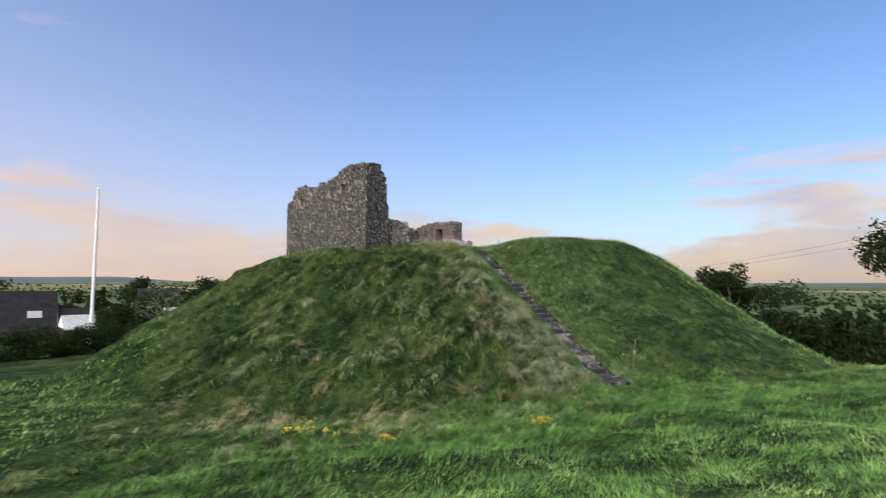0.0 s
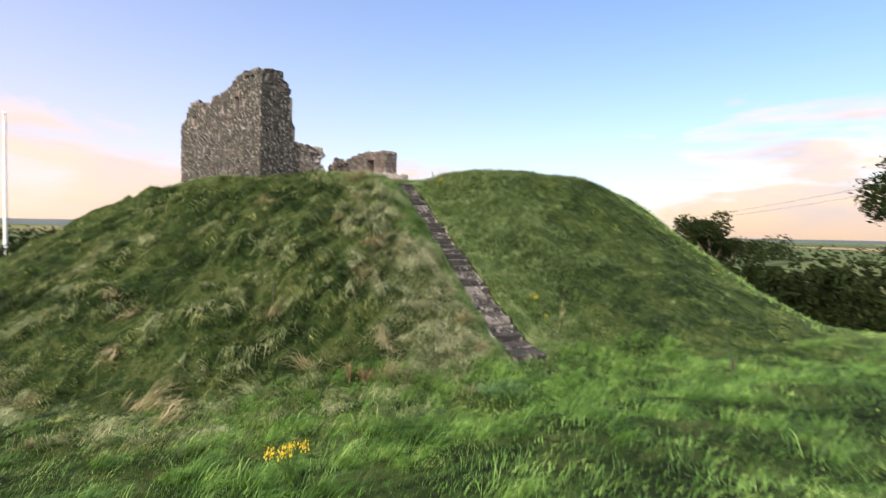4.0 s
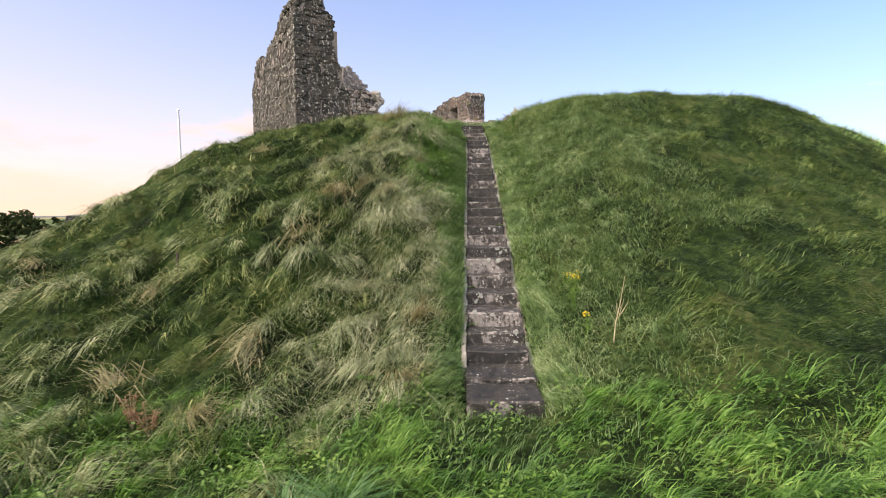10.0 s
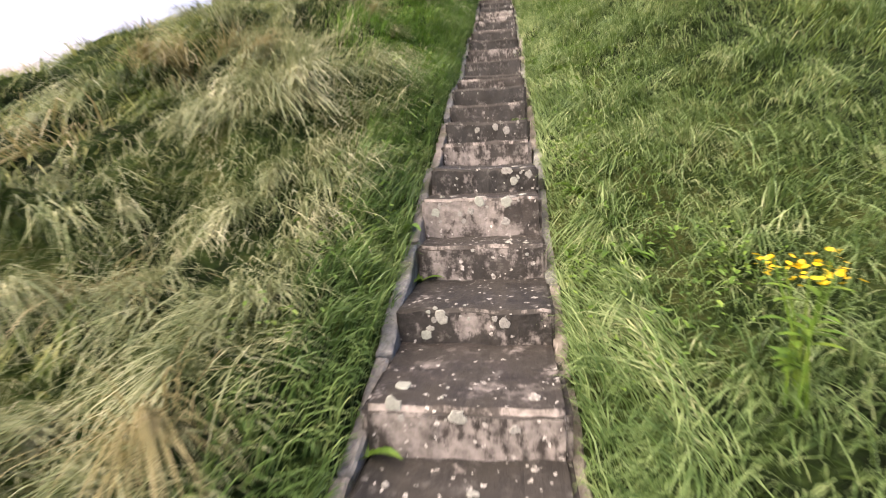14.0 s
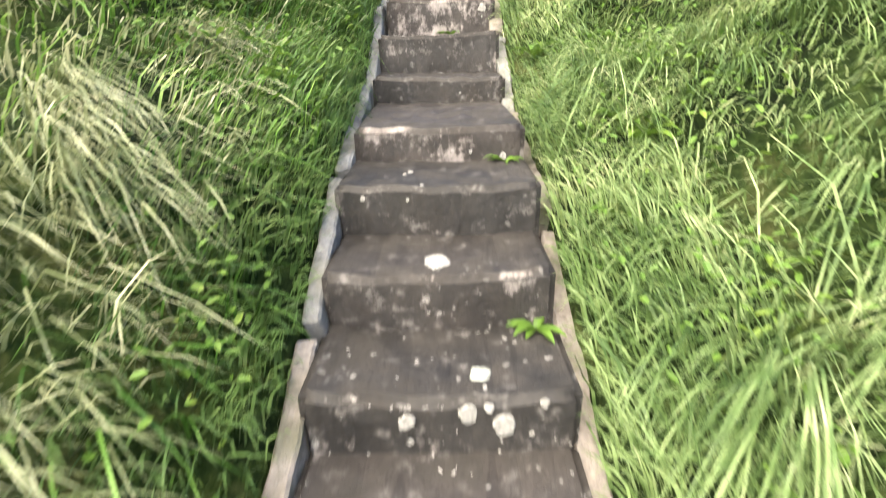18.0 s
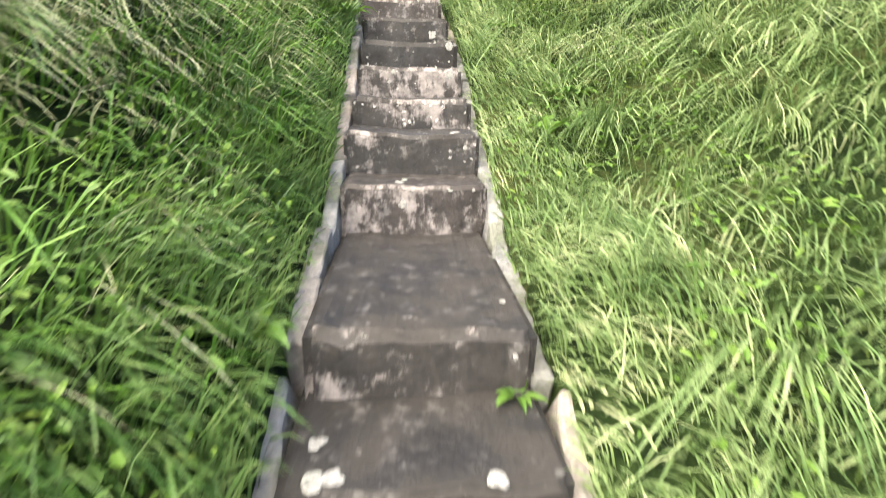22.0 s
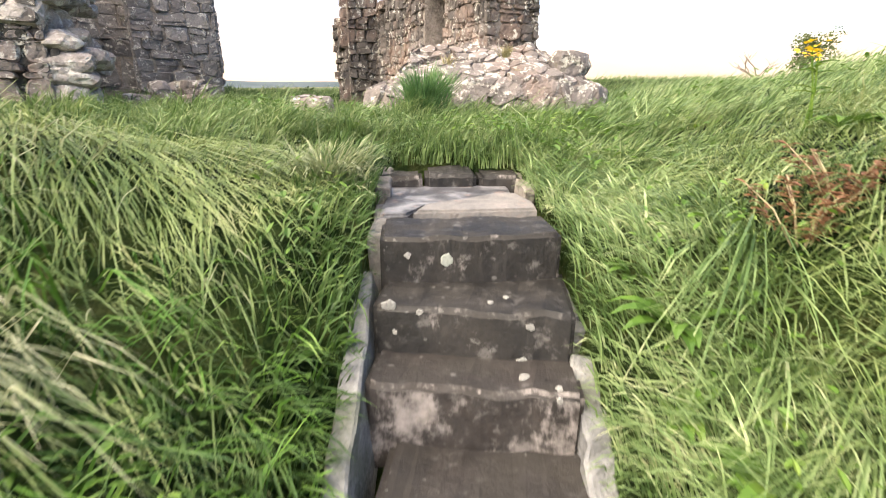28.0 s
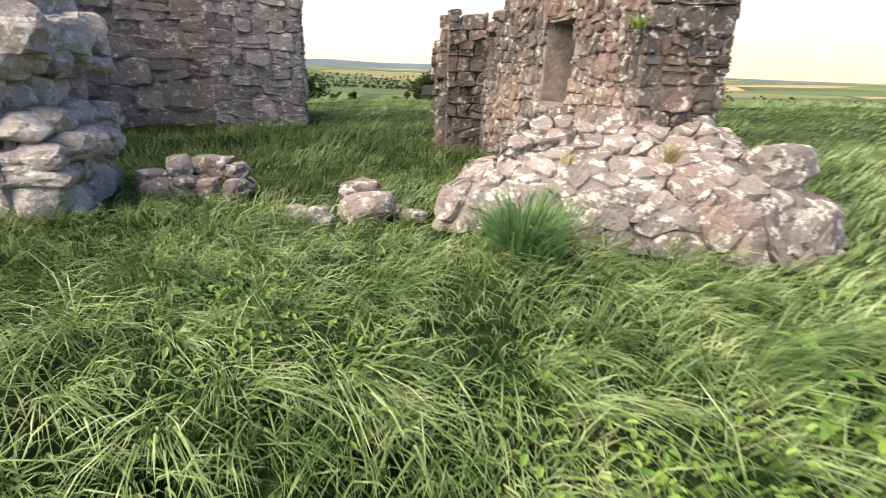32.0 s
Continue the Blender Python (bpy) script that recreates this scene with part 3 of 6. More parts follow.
def spread(lo, hi, fine, reach, growth=1.13):
    """Grid lines, fine between lo and hi and ever wider out to the horizon."""
    core = list(np.arange(lo, hi + 1e-6, fine))
    out, step = [], fine
    v = hi
    while v < reach:
        step *= growth
        v += step
        out.append(v)
    back, step = [], fine
    v = lo
    while v > -reach:
        step *= growth
        v -= step
        back.append(v)
    return np.array(back[::-1] + core + out)


gx, gy = spread(-14.0, 13.0, 0.14, 2400), spread(-7.0, 16.0, 0.2, 2400)
gy = np.unique(np.round(np.concatenate([gy, np.arange(-2.0, 13.0, 0.12)]), 4))
gx = np.unique(np.round(np.concatenate([gx, np.arange(-3.0, 3.0, 0.1), np.arange(0.26, 0.6, 0.025), -np.arange(0.26, 0.8, 0.025)]), 4))
X, Y = np.meshgrid(gx, gy)
Z = land(X, Y)
nx, ny = len(gx), len(gy)
at = np.arange(nx * ny).reshape(ny, nx)
quads = np.stack([at[:-1, :-1], at[:-1, 1:], at[1:, 1:], at[1:, :-1]], -1).reshape(-1, 4)
ground = new("ground", from_arrays("ground", np.stack([X, Y, Z], -1).reshape(-1, 3), quads, np.zeros((0, 3), int), M["turf"], True))
tagged(ground, "grassy castle mound and rough meadow running out to farmland", "ground", kind="structure")


# ---- stone work ----
def empty(name, at_place, label, category, group="", kind=""):
    ob = new(name)
    ob.location = at_place
    return tagged(ob, label, category, group, kind)


def adopt(ob, thing):
    """Puts a part under its thing and keeps it where it is."""
    ob.parent = thing
    ob.matrix_parent_inverse = Matrix.Translation(-thing.location)
    return ob


def clip_cell(poly, px, py, qx, qy):
    """The part of a polygon nearer to p than to q."""
    mx, my, nx_, ny_ = (px + qx) / 2, (py + qy) / 2, qx - px, qy - py
    kept = []
    for (ax, ay), (bx, by) in zip(poly, poly[1:] + poly[:1]):
        da, db = (ax - mx) * nx_ + (ay - my) * ny_, (bx - mx) * nx_ + (by - my) * ny_
        if da <= 0:
            kept.append((ax, ay))
        if da * db < 0:
            f = da / (da - db)
            kept.append((ax + f * (bx - ax), ay + f * (by - ay)))
    return kept


def rubble_cells(width, low, high, size, rng, flat=1.45, jitter=0.36, skip=0.12):
    """Uneven polygons that fill a wall face, as (middle, corners) in metres along and up it."""
    step_s, step_z = size * flat ** 0.5, size / flat ** 0.5
    pts, z, row = {}, low - step_z, 0
    while z < high + step_z:
        s = -step_s + (row % 2) * step_s * 0.5
        while s < width + step_s:
            if rng.random() > skip:
                p = (s + rng.uniform(-jitter, jitter) * step_s, z + rng.uniform(-jitter, jitter) * step_z)
                pts.setdefault((int(p[0] // (2 * step_s)), int(p[1] // (2 * step_z))), []).append(p)
            s += step_s
        z += step_z
        row += 1
    for (i, j), some in pts.items():
        around = [q for a in (i - 1, i, i + 1) for b in (j - 1, j, j + 1) for q in pts.get((a, b), ())]
        for p in some:
            w, h = step_s * 1.2, step_z * 1.2
            poly = [(p[0] - w, p[1] - h), (p[0] + w, p[1] - h), (p[0] + w, p[1] + h), (p[0] - w, p[1] + h)]
            for q in around:
                if q != p and abs(q[0] - p[0]) < 3 * step_s and abs(q[1] - p[1]) < 3 * step_z:
                    poly = clip_cell(poly, p[0], p[1] * 1.0, q[0], q[1])
                    if len(poly) < 3:
                        break
            poly = [(min(max(a, 0), width), b) for a, b in poly]
            if len(poly) >= 3:
                yield poly


def course_cells(width, low, high, size, rng, flat=1.6):
    """Roughly squared blocks in wavering courses, some of them split or standing on end."""
    seed = rng.randrange(1000)
    wave = lambda s, z: z + 0.42 * size * float(lumps(s, z * 3.1, size * 3.0, seed))
    z = low
    while z < high:
        h = size * rng.uniform(0.55, 1.15)
        s = -rng.uniform(0, size)
        while s < width:
            w = h * rng.uniform(0.5, 1.25) * flat
            cuts = [(z, z + h)] if rng.random() > 0.4 or h < 0.7 * size else [(z, z + h * 0.45), (z + h * 0.45, z + h)]
            for z0, z1 in cuts:
                j = lambda: rng.uniform(-0.2, 0.2) * size
                corners = [(s + j(), wave(s, z0)), (s + w / 2 + j(), wave(s + w / 2, z0) - abs(j()) * 0.4), (s + w + j() * 0.4, wave(s + w, z0)), (s + w - abs(j()), wave(s + w, z1)), (s + w / 2 + j(), wave(s + w / 2, z1) + abs(j()) * 0.4), (s + abs(j()), wave(s, z1))]
                yield [(min(max(a, 0), width), b) for a, b in corners]
            s += w
        z += h


class Heap:
    """Collects stones; the near ones become parts, the rest one joined part."""

    def __init__(self, thing, near_material="rubble_piece", far_material="rubble"):
        self.near_material, self.far_material = near_material, far_material
        self.thing, self.far_v, self.far_f, self.count = thing, [], [], 0

    def add(self, verts, faces, near):
        if near and self.count < 300:
            mid = sum((Vector(v) for v in verts), Vector()) / len(verts)
            me = bpy.data.meshes.new("stone")
            me.from_pydata([Vector(v) - mid for v in verts], [], faces)
            me.materials.append(M[self.near_material])
            ob = new("stone", me)
            ob.location = mid
            adopt(ob, self.thing)
            self.count += 1
        else:
            at0 = len(self.far_v)
            self.far_v += verts
            self.far_f += [tuple(i + at0 for i in f) for f in faces]

    def close(self, name="rubble_facing"):
        if self.far_f:
            me = bpy.data.meshes.new(name)
            me.from_pydata(self.far_v, [], self.far_f)
            me.materials.append(M[self.far_material])
            adopt(tagged(new(name, me), kind="stuff"), self.thing)


def rounded(poly, rng, rough=0.12):
    """A cell's outline with its corners worn off and its sides made uneven."""
    for share in (0.27, 0.25):
        poly = [(a[0] * u + b[0] * (1 - u), a[1] * u + b[1] * (1 - u)) for a, b in zip(poly, poly[1:] + poly[:1]) for u in (1 - share, share)]
    ms, mz = sum(p[0] for p in poly) / len(poly), sum(p[1] for p in poly) / len(poly)
    seed = rng.uniform(0, 99)
    worn = []
    for s, z in poly:
        t_ = math.atan2(z - mz, s - ms)
        k = 1 - 0.03 + rough * noise.noise(Vector((math.cos(t_) * 1.6, math.sin(t_) * 1.6, seed)))
        worn.append((ms + (s - ms) * k, mz + (z - mz) * k))
    return worn


def face_stones(heap, origin, along, out_dir, width, low, high, top, size, seed, openings=(), near=False, proud=0.036, flat=1.75, bottom=None, jitter=0.33, cut_by=0.14):
    """Stones bedded in one face of a wall. top(s): where the broken wall ends."""
    rng = random.Random(seed)
    o, a, n_, up_ = Vector((*origin, 0)), Vector((*along, 0)), Vector((*out_dir, 0)), Vector((0, 0, 1))
    for poly in course_cells(width, low, high, size, rng, flat):
        ms, mz = sum(p[0] for p in poly) / len(poly), sum(p[1] for p in poly) / len(poly)
        if not 0 < ms < width or mz > top(ms) - size * 0.2 or (bottom and mz < bottom(ms)):
            continue
        if any(s0 < ms < s1 and z0 < mz < z1 for s0, s1, z0, z1 in openings):
            continue
        lim = [(max(s0, 0), s1, z0, z1) for s0, s1, z0, z1 in openings]
        cut = []
        for s, z in poly:
            for s0, s1, z0, z1 in lim:
                if s0 < s < s1 and z0 < z < z1:
                    if ms <= s0: s = s0
                    elif ms >= s1: s = s1
                    elif mz >= z1: z = z1
                    else: z = z0
            cut.append((s, z))
        poly = cut
        poly = rounded(poly, rng) if near else [((a[0] * u + b[0] * (1 - u)), (a[1] * u + b[1] * (1 - u))) for a, b in zip(poly, poly[1:] + poly[:1]) for u in (1 - cut_by, cut_by)]
        depth = proud * rng.uniform(0.45, 1.25)
        tilt_s, tilt_z = rng.uniform(-0.16, 0.16), rng.uniform(-0.16, 0.16)
        k = len(poly)
        rings = []
        for shrink, lift in ((1.0, -0.08), (0.975, depth * 0.55), (0.84, depth * 0.98)):
            ring = []
            for s, z in poly:
                ds, dz = (s - ms) * shrink, (z - mz) * shrink
                d = lift + (0 if lift < 0 else ds * tilt_s + dz * tilt_z + rng.uniform(-0.012, 0.012))
                ring.append(tuple(o + a * (ms + ds) + up_ * (mz + dz) + n_ * d))
            rings.append(ring)
        verts = rings[0] + rings[1] + rings[2]
        faces = [(r * k + i, r * k + (i + 1) % k, (r + 1) * k + (i + 1) % k, (r + 1) * k + i) for r in (0, 1) for i in range(k)]
        faces.append(tuple(range(2 * k, 3 * k)))
        flip = a.cross(up_).dot(n_) < 0
        if flip:
            faces = [f[::-1] for f in faces]
        heap.add(verts, faces, near)


def lump(centre, size, seed, turn=0.0, detail=1, square=0.35):
    """An uneven boulder, as corners and faces."""
    bm = bmesh.new()
    bmesh.ops.create_icosphere(bm, subdivisions=detail + 1, radius=1.0)
    c, s = math.cos(turn), math.sin(turn)
    off = Vector((seed * 3.17, seed * 1.31, seed * 0.77))
    verts = []
    for v in bm.verts:
        p = v.co.copy()
        m = max(abs(p.x), abs(p.y), abs(p.z))
        p = p * (1 - square) + p / m * 0.78 * square
        p *= 1 + 0.22 * noise.noise(v.co * 1.1 + off) + 0.12 * noise.noise(v.co * 2.3 + off) + (0.07 * noise.noise(v.co * 5.5 + off) if detail > 1 else 0)
        for q in range(5):
            w_ = Vector((math.sin(seed * 1.7 + q * 2.4), math.cos(seed * 2.3 + q * 1.9), math.sin(seed * 0.9 + q * 3.1))).normalized()
            over = p.dot(w_) - 0.72
            if over > 0:
                p -= w_ * over * 0.85
        p = Vector((p.x * size[0] / 2, p.y * size[1] / 2, p.z * size[2] / 2))
        verts.append((centre[0] + c * p.x - s * p.y, centre[1] + s * p.x + c * p.y, centre[2] + p.z))
    faces = [tuple(v.index for v in f.verts) for f in bm.faces]
    bm.free()
    return verts, faces


def wall_core(thing, origin, along, inward, length, thick, base, top, openings=(), inset=0.0, cell=0.16):
    """The mortared heart of a wall with a broken top, as small upright blocks round its openings."""
    bm = bmesh.new()
    cuts = sorted({round(i * cell, 3) for i in range(int(length / cell))} | {length} | {v for o in openings for v in o[:2] if 0 < v < length})
    o, a, w = Vector((*origin, 0)), Vector((*along, 0)), Vector((*inward, 0))
    for s0, s1 in zip(cuts, cuts[1:]):
        if s1 - s0 < 0.01:
            continue
        mid = (s0 + s1) / 2
        spans = [(base, top(mid) - 0.04)]
        for q0, q1, z0, z1 in openings:
            if q0 < mid < q1:
                spans = [x for lo, hi in spans for x in ((lo, min(hi, z0)), (max(lo, z1), hi)) if x[1] - x[0] > 0.01]
        for lo, hi in spans:
            vs = [bm.verts.new(o + a * s + w * d + Vector((0, 0, z))) for z in (lo, hi) for s, d in ((s0, inset), (s1, inset), (s1, thick - inset), (s0, thick - inset))]
            for f in ((3, 2, 1, 0), (4, 5, 6, 7), (0, 1, 5, 4), (1, 2, 6, 5), (2, 3, 7, 6), (3, 0, 4, 7)):
                bm.faces.new([vs[i] for i in f])
    bmesh.ops.recalc_face_normals(bm, faces=bm.faces)
    return adopt(part("core", bm, M["mortar"]), thing)


def profile(points):
    s, z = zip(*points)
    return lambda v: float(np.interp(v, s, z))


def jag(f, amount, seed, size=0.35):
    return lambda s: f(s) + amount * float(lumps(s, seed * 7.3, size, seed)) + 0.5 * amount * float(lumps(s, seed * 3.1, size * 0.4, seed))


def cap_stones(heap, origin, along, inward, length, thick, top, seed, size=0.3, near=False):
    """Loose stones along the broken top."""
    rng = random.Random(seed)
    s = 0.0
    while s < length:
        for d in (0.12, 0.5, 0.88):
            w = size * rng.uniform(0.7, 1.35)
            p = Vector((*origin, 0)) + Vector((*along, 0)) * (s + rng.uniform(-0.1, 0.1)) + Vector((*inward, 0)) * (d * thick + rng.uniform(-0.06, 0.06))
            v, f = lump((p.x, p.y, top(min(max(s, 0.02), length - 0.02)) - 0.04 + rng.uniform(-0.05, 0.06)), (w, w * rng.uniform(0.7, 1.0), w * rng.uniform(0.45, 0.75)), rng.random() * 50, rng.uniform(0, 6.28), detail=0 if not near else 1)
            heap.add(v, f, near)
        s += size * 0.85


U, V = (0.82, 0.572), (-0.572, 0.82)
minus = lambda d: (-d[0], -d[1])
S_CORNER = (-6.55, 11.9)


def along(o, *moves):
    x, y = o
    for d, k in moves:
        x, y = x + d[0] * k, y + d[1] * k
    return (x, y)


# the tall corner of the keep
keep = empty("ruined_keep", (S_CORNER[0], S_CORNER[1], float(land(*S_CORNER))), "tall broken corner of a grey rubble-stone keep on the mound", "ruin")
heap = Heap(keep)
sw_open = ((1.78, 2.16, 8.05, 8.92), (5.75, 6.05, 7.95, 8.5))
sw_top = jag(profile([(0, 9.55), (0.5, 9.95), (1.2, 9.95), (2.2, 9.7), (3.4, 9.3), (4.4, 9.05), (5.1, 8.75), (5.4, 9.2), (6.3, 9.3), (6.8, 8.8), (7.1, 8.3), (7.4, 8.05)]), 0.10, 2)
wall_core(keep, S_CORNER, V, U, 7.4, 1.2, 4.3, sw_top, sw_open)
face_stones(heap, S_CORNER, V, minus(U), 7.4, 4.3, 10.2, sw_top, 0.27, 21, sw_open)
face_stones(heap, along(S_CORNER, (U, 1.2)), V, U, 7.4, 4.8, 10.2, sw_top, 0.34, 22, sw_open)
face_stones(heap, along(S_CORNER, (V, 7.4)), U, V, 1.2, 4.3, 9, lambda s: 8.1, 0.28, 23)
cap_stones(heap, S_CORNER, V, U, 7.4, 1.2, sw_top, 24)
se_top = jag(profile([(0, 9.6), (0.35, 9.95), (0.95, 9.85), (1.3, 9.5), (1.52, 8.95), (1.66, 7.85), (1.78, 7.05), (2.1, 6.87), (2.6, 6.8), (2.95, 6.4), (3.3, 5.95)]), 0.09, 3)
wall_core(keep, S_CORNER, U, V, 3.25, 1.2, 4.4, se_top, inset=0.003)
face_stones(heap, S_CORNER, U, minus(V), 3.3, 4.4, 10.2, se_top, 0.27, 31)
face_stones(heap, along(S_CORNER, (V, 1.2)), U, V, 3.3, 4.8, 10.2, se_top, 0.32, 32)
cap_stones(heap, S_CORNER, U, V, 3.2, 1.2, se_top, 34)
# dressed corner stones
rng = random.Random(77)
z = 4.6
k = 0
while z < 9.3:
    h = rng.uniform(0.2, 0.3)
    la, lb = (0.42, 0.24) if k % 2 else (0.24, 0.42)
    bm = bmesh.new()
    bmesh.ops.create_cube(bm, size=1.0)
    bmesh.ops.bevel(bm, geom=bm.edges[:], offset=0.06, segments=1, affect="EDGES")
    turn = math.atan2(U[1], U[0])
    mid = Vector((*along(S_CORNER, (U, la / 2 - 0.07), (V, lb / 2 - 0.07)), z + h / 2))
    bm.transform(Matrix.Translation(mid) @ Matrix.Rotation(turn, 4, "Z") @ Matrix.Diagonal((la, lb, h * 0.95, 1)))
    adopt(part("quoin", bm, M["rubble"]), keep)
    z += h
    k += 1
heap.close()

# the back wall with the shaded inner face, ending in a thick stub
back = empty("back_wall", (*along(S_CORNER, (V, 7.4), (U, 3)), 5.2), "shaded back wall of the keep with a broken thick end", "ruin")
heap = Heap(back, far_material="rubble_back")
W_CORNER = along(S_CORNER, (V, 7.4))
nw_top = jag(profile([(0, 8.2), (1.2, 9.3), (3.6, 9.3), (4.2, 9.2), (4.8, 8.7), (5.2, 8.2)]), 0.1, 5)
INNER = along(W_CORNER, (V, -1.2))
nw_open = ((2.72, 3.1, 5.0, 6.75),)
wall_core(back, along(INNER, (U, 1.203)), U, V, 4.0, 1.19, 4.6, lambda s: nw_top(s + 1.2), nw_open)
face_stones(heap, along(INNER, (U, 1.2)), U, minus(V), 2.6, 4.8, 9.6, lambda s: nw_top(s + 1.2), 0.36, 51, nw_open, flat=1.6)
face_stones(heap, W_CORNER, U, V, 5.2, 4.6, 9.6, nw_top, 0.36, 52)
STUB = along(INNER, (U, 3.8), (V, -1.1))
stub_top = lambda s: nw_top(s + 3.8)
wall_core(back, STUB, U, V, 1.38, 2.27, 4.6, stub_top, inset=0.004)
face_stones(heap, STUB, U, minus(V), 1.38, 4.8, 9.6, stub_top, 0.24, 53, flat=1.8)
face_stones(heap, along(STUB, (U, 1.38)), V, U, 2.3, 4.8, 9.6, lambda s: 8.3, 0.26, 54)
face_stones(heap, STUB, V, minus(U), 1.1, 4.8, 9.6, lambda s: 9.1, 0.28, 55)
cap_stones(heap, STUB, U, V, 1.3, 2.3, stub_top, 56)
cap_stones(heap, along(INNER, (U, 1.2)), U, V, 2.7, 1.2, lambda s: nw_top(s + 1.2), 57)
heap.close()

# the low broken end of the front wall, close to the way in
end = empty("broken_wall_end", (*along(S_CORNER, (U, 3.4)), 5.2), "ragged weathered wall end of pale lichened rubble, lightened against shade", "ruin")
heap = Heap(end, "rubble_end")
END = along(S_CORNER, (U, 3.02))
end_top = profile([(0, 6.75), (0.2, 6.7), (0.35, 6.3), (0.5, 5.9)])
wall_core(end, along(END, (V, 0.05)), U, V, 0.2, 1.05, 4.7, end_top, inset=0.02)
rng = random.Random(91)
REACH = profile([(5.0, 0.4), (5.3, 0.3), (5.55, 0.28), (5.8, 0.44), (5.95, 0.34), (6.15, 0.16), (6.3, 0.36), (6.55, 0.38), (6.75, 0.26), (6.9, 0.12)])
zc = 5.02
while zc < 6.8:
    rise = rng.choice((0.13, 0.18, 0.24, 0.3))
    d = -0.08
    while d < 1.15:
        w = rng.uniform(0.18, 0.42)
        h = rise * rng.uniform(0.85, 1.3)
        p = along(END, (U, REACH(zc + rise / 2) - rng.uniform(0.0, 0.14)), (V, d + w / 2))
        v, f = lump((*p, zc + rise / 2 + rng.uniform(-0.03, 0.03)), (rng.uniform(0.36, 0.56), w * 1.2, h * 1.3), rng.random() * 90, math.atan2(U[1], U[0]) + rng.uniform(-0.35, 0.35), 2, 0.8)
        heap.add(v, f, True)
        d += w * 0.7
    zc += rise * 0.92
heap.near_material = "rubble_piece"
face_stones(heap, along(END, (U, -1.0)), U, minus(V), 1.2, 4.8, 7.0, lambda s: 6.85 if s < 1.0 else 6.4, 0.17, 92, near=True, proud=0.08, flat=1.9)
heap.close()

# the wall with two window slits and its spilled footing
V2, U2 = (-0.51, 0.86), (0.86, 0.51)
E_CORNER = (-0.19, 15.72)
slit = empty("window_wall", (*E_CORNER, 5.3), "ruined pinkish rubble wall with two narrow window slits and boulder footing", "ruin")
heap = Heap(slit, far_material="rubble_warm")
ne_top = jag(profile([(0, 7.12), (0.3, 7.34), (1.0, 7.3), (2.0, 7.34), (3.0, 7.22), (3.8, 7.0), (4.5, 6.7)]), 0.09, 8)
ne_open = ((1.06, 1.72, 6.1, 6.86), (3.42, 3.74, 6.25, 6.88))
wall_core(slit, E_CORNER, V2, U2, 4.5, 0.74, 4.8, ne_top, [o for o in ne_open], 0.002)
bm = bmesh.new()
for s0, s1, z0, z1 in ne_open:
    # a rough back closes the slits, its dark stone standing for deep shadow
    q = [Vector((*along(E_CORNER, (V2, s), (U2, 0.6)), zz)) for s, zz in ((s0 - 0.02, z0 - 0.02), (s1 + 0.02, z0 - 0.02), (s1 + 0.02, z1 + 0.02), (s0 - 0.02, z1 + 0.02))]
    r = [p + Vector((*U2, 0)) * 0.1 for p in q]
    vs = [bm.verts.new(p) for p in q + r]
    for f in ((0, 1, 2, 3), (7, 6, 5, 4), (0, 4, 5, 1), (1, 5, 6, 2), (2, 6, 7, 3), (3, 7, 4, 0)):
        bm.faces.new([vs[i] for i in f])
adopt(part("slit_backing", bm, M["rubble"]), slit)
face_stones(heap, E_CORNER, V2, minus(U2), 4.5, 5.0, 7.6, ne_top, 0.17, 81, ne_open, near=True, proud=0.034, flat=1.25, jitter=0.24, cut_by=0.1)
face_stones(heap, E_CORNER, U2, minus(V2), 0.74, 5.0, 7.6, lambda s: 7.15, 0.15, 82, near=True, proud=0.045, flat=1.5, cut_by=0.12)
face_stones(heap, along(E_CORNER, (U2, 0.74)), V2, U2, 4.5, 4.8, 7.6, ne_top, 0.3, 83)
cap_stones(heap, E_CORNER, V2, U2, 4.5, 0.74, ne_top, 84, 0.3)
# lintels over the slits
for s0, s1, z0, z1 in ne_open:
    v, f = lump((*along(E_CORNER, (V2, (s0 + s1) / 2), (U2, 0.12)), z1 + 0.075), (s1 - s0 + 0.26, 0.34, 0.17), s0, math.atan2(V2[1], V2[0]), 1, 0.9)
    heap.add(v, f, True)
# stub at the far end
NSTUB = along(E_CORNER, (V2, 3.95), (U2, -0.55))
nstub_top = jag(profile([(0, 7.0), (0.55, 6.7)]), 0.08, 9)
wall_core(slit, NSTUB, V2, U2, 0.55, 0.6, 4.8, nstub_top, inset=0.004)
face_stones(heap, NSTUB, U2, minus(V2), 0.56, 5.0, 7.4, lambda s: 7.2, 0.2, 85, proud=0.1)
face_stones(heap, NSTUB, V2, minus(U2), 0.56, 5.0, 7.4, nstub_top, 0.22, 86, proud=0.1)
heap.close()
footing = empty("boulder_footing", (-0.3, 14.9, 5.3), "low spill of large lichened boulders and slabs below the window wall", "rubble")
heap = Heap(footing, "rubble_pale")
rng = random.Random(303)
FRONT, RUN, INTO = (-1.5, 14.72), (0.985, 0.172), (-0.172, 0.985)
SPINE = [(-1.95, 17.2), (-1.62, 15.6), (-1.5, 14.95), (-1.2, 14.74), (-0.3, 14.82), (0.6, 14.96), (1.12, 15.16), (1.35, 15.5), (1.3, 16.1)]


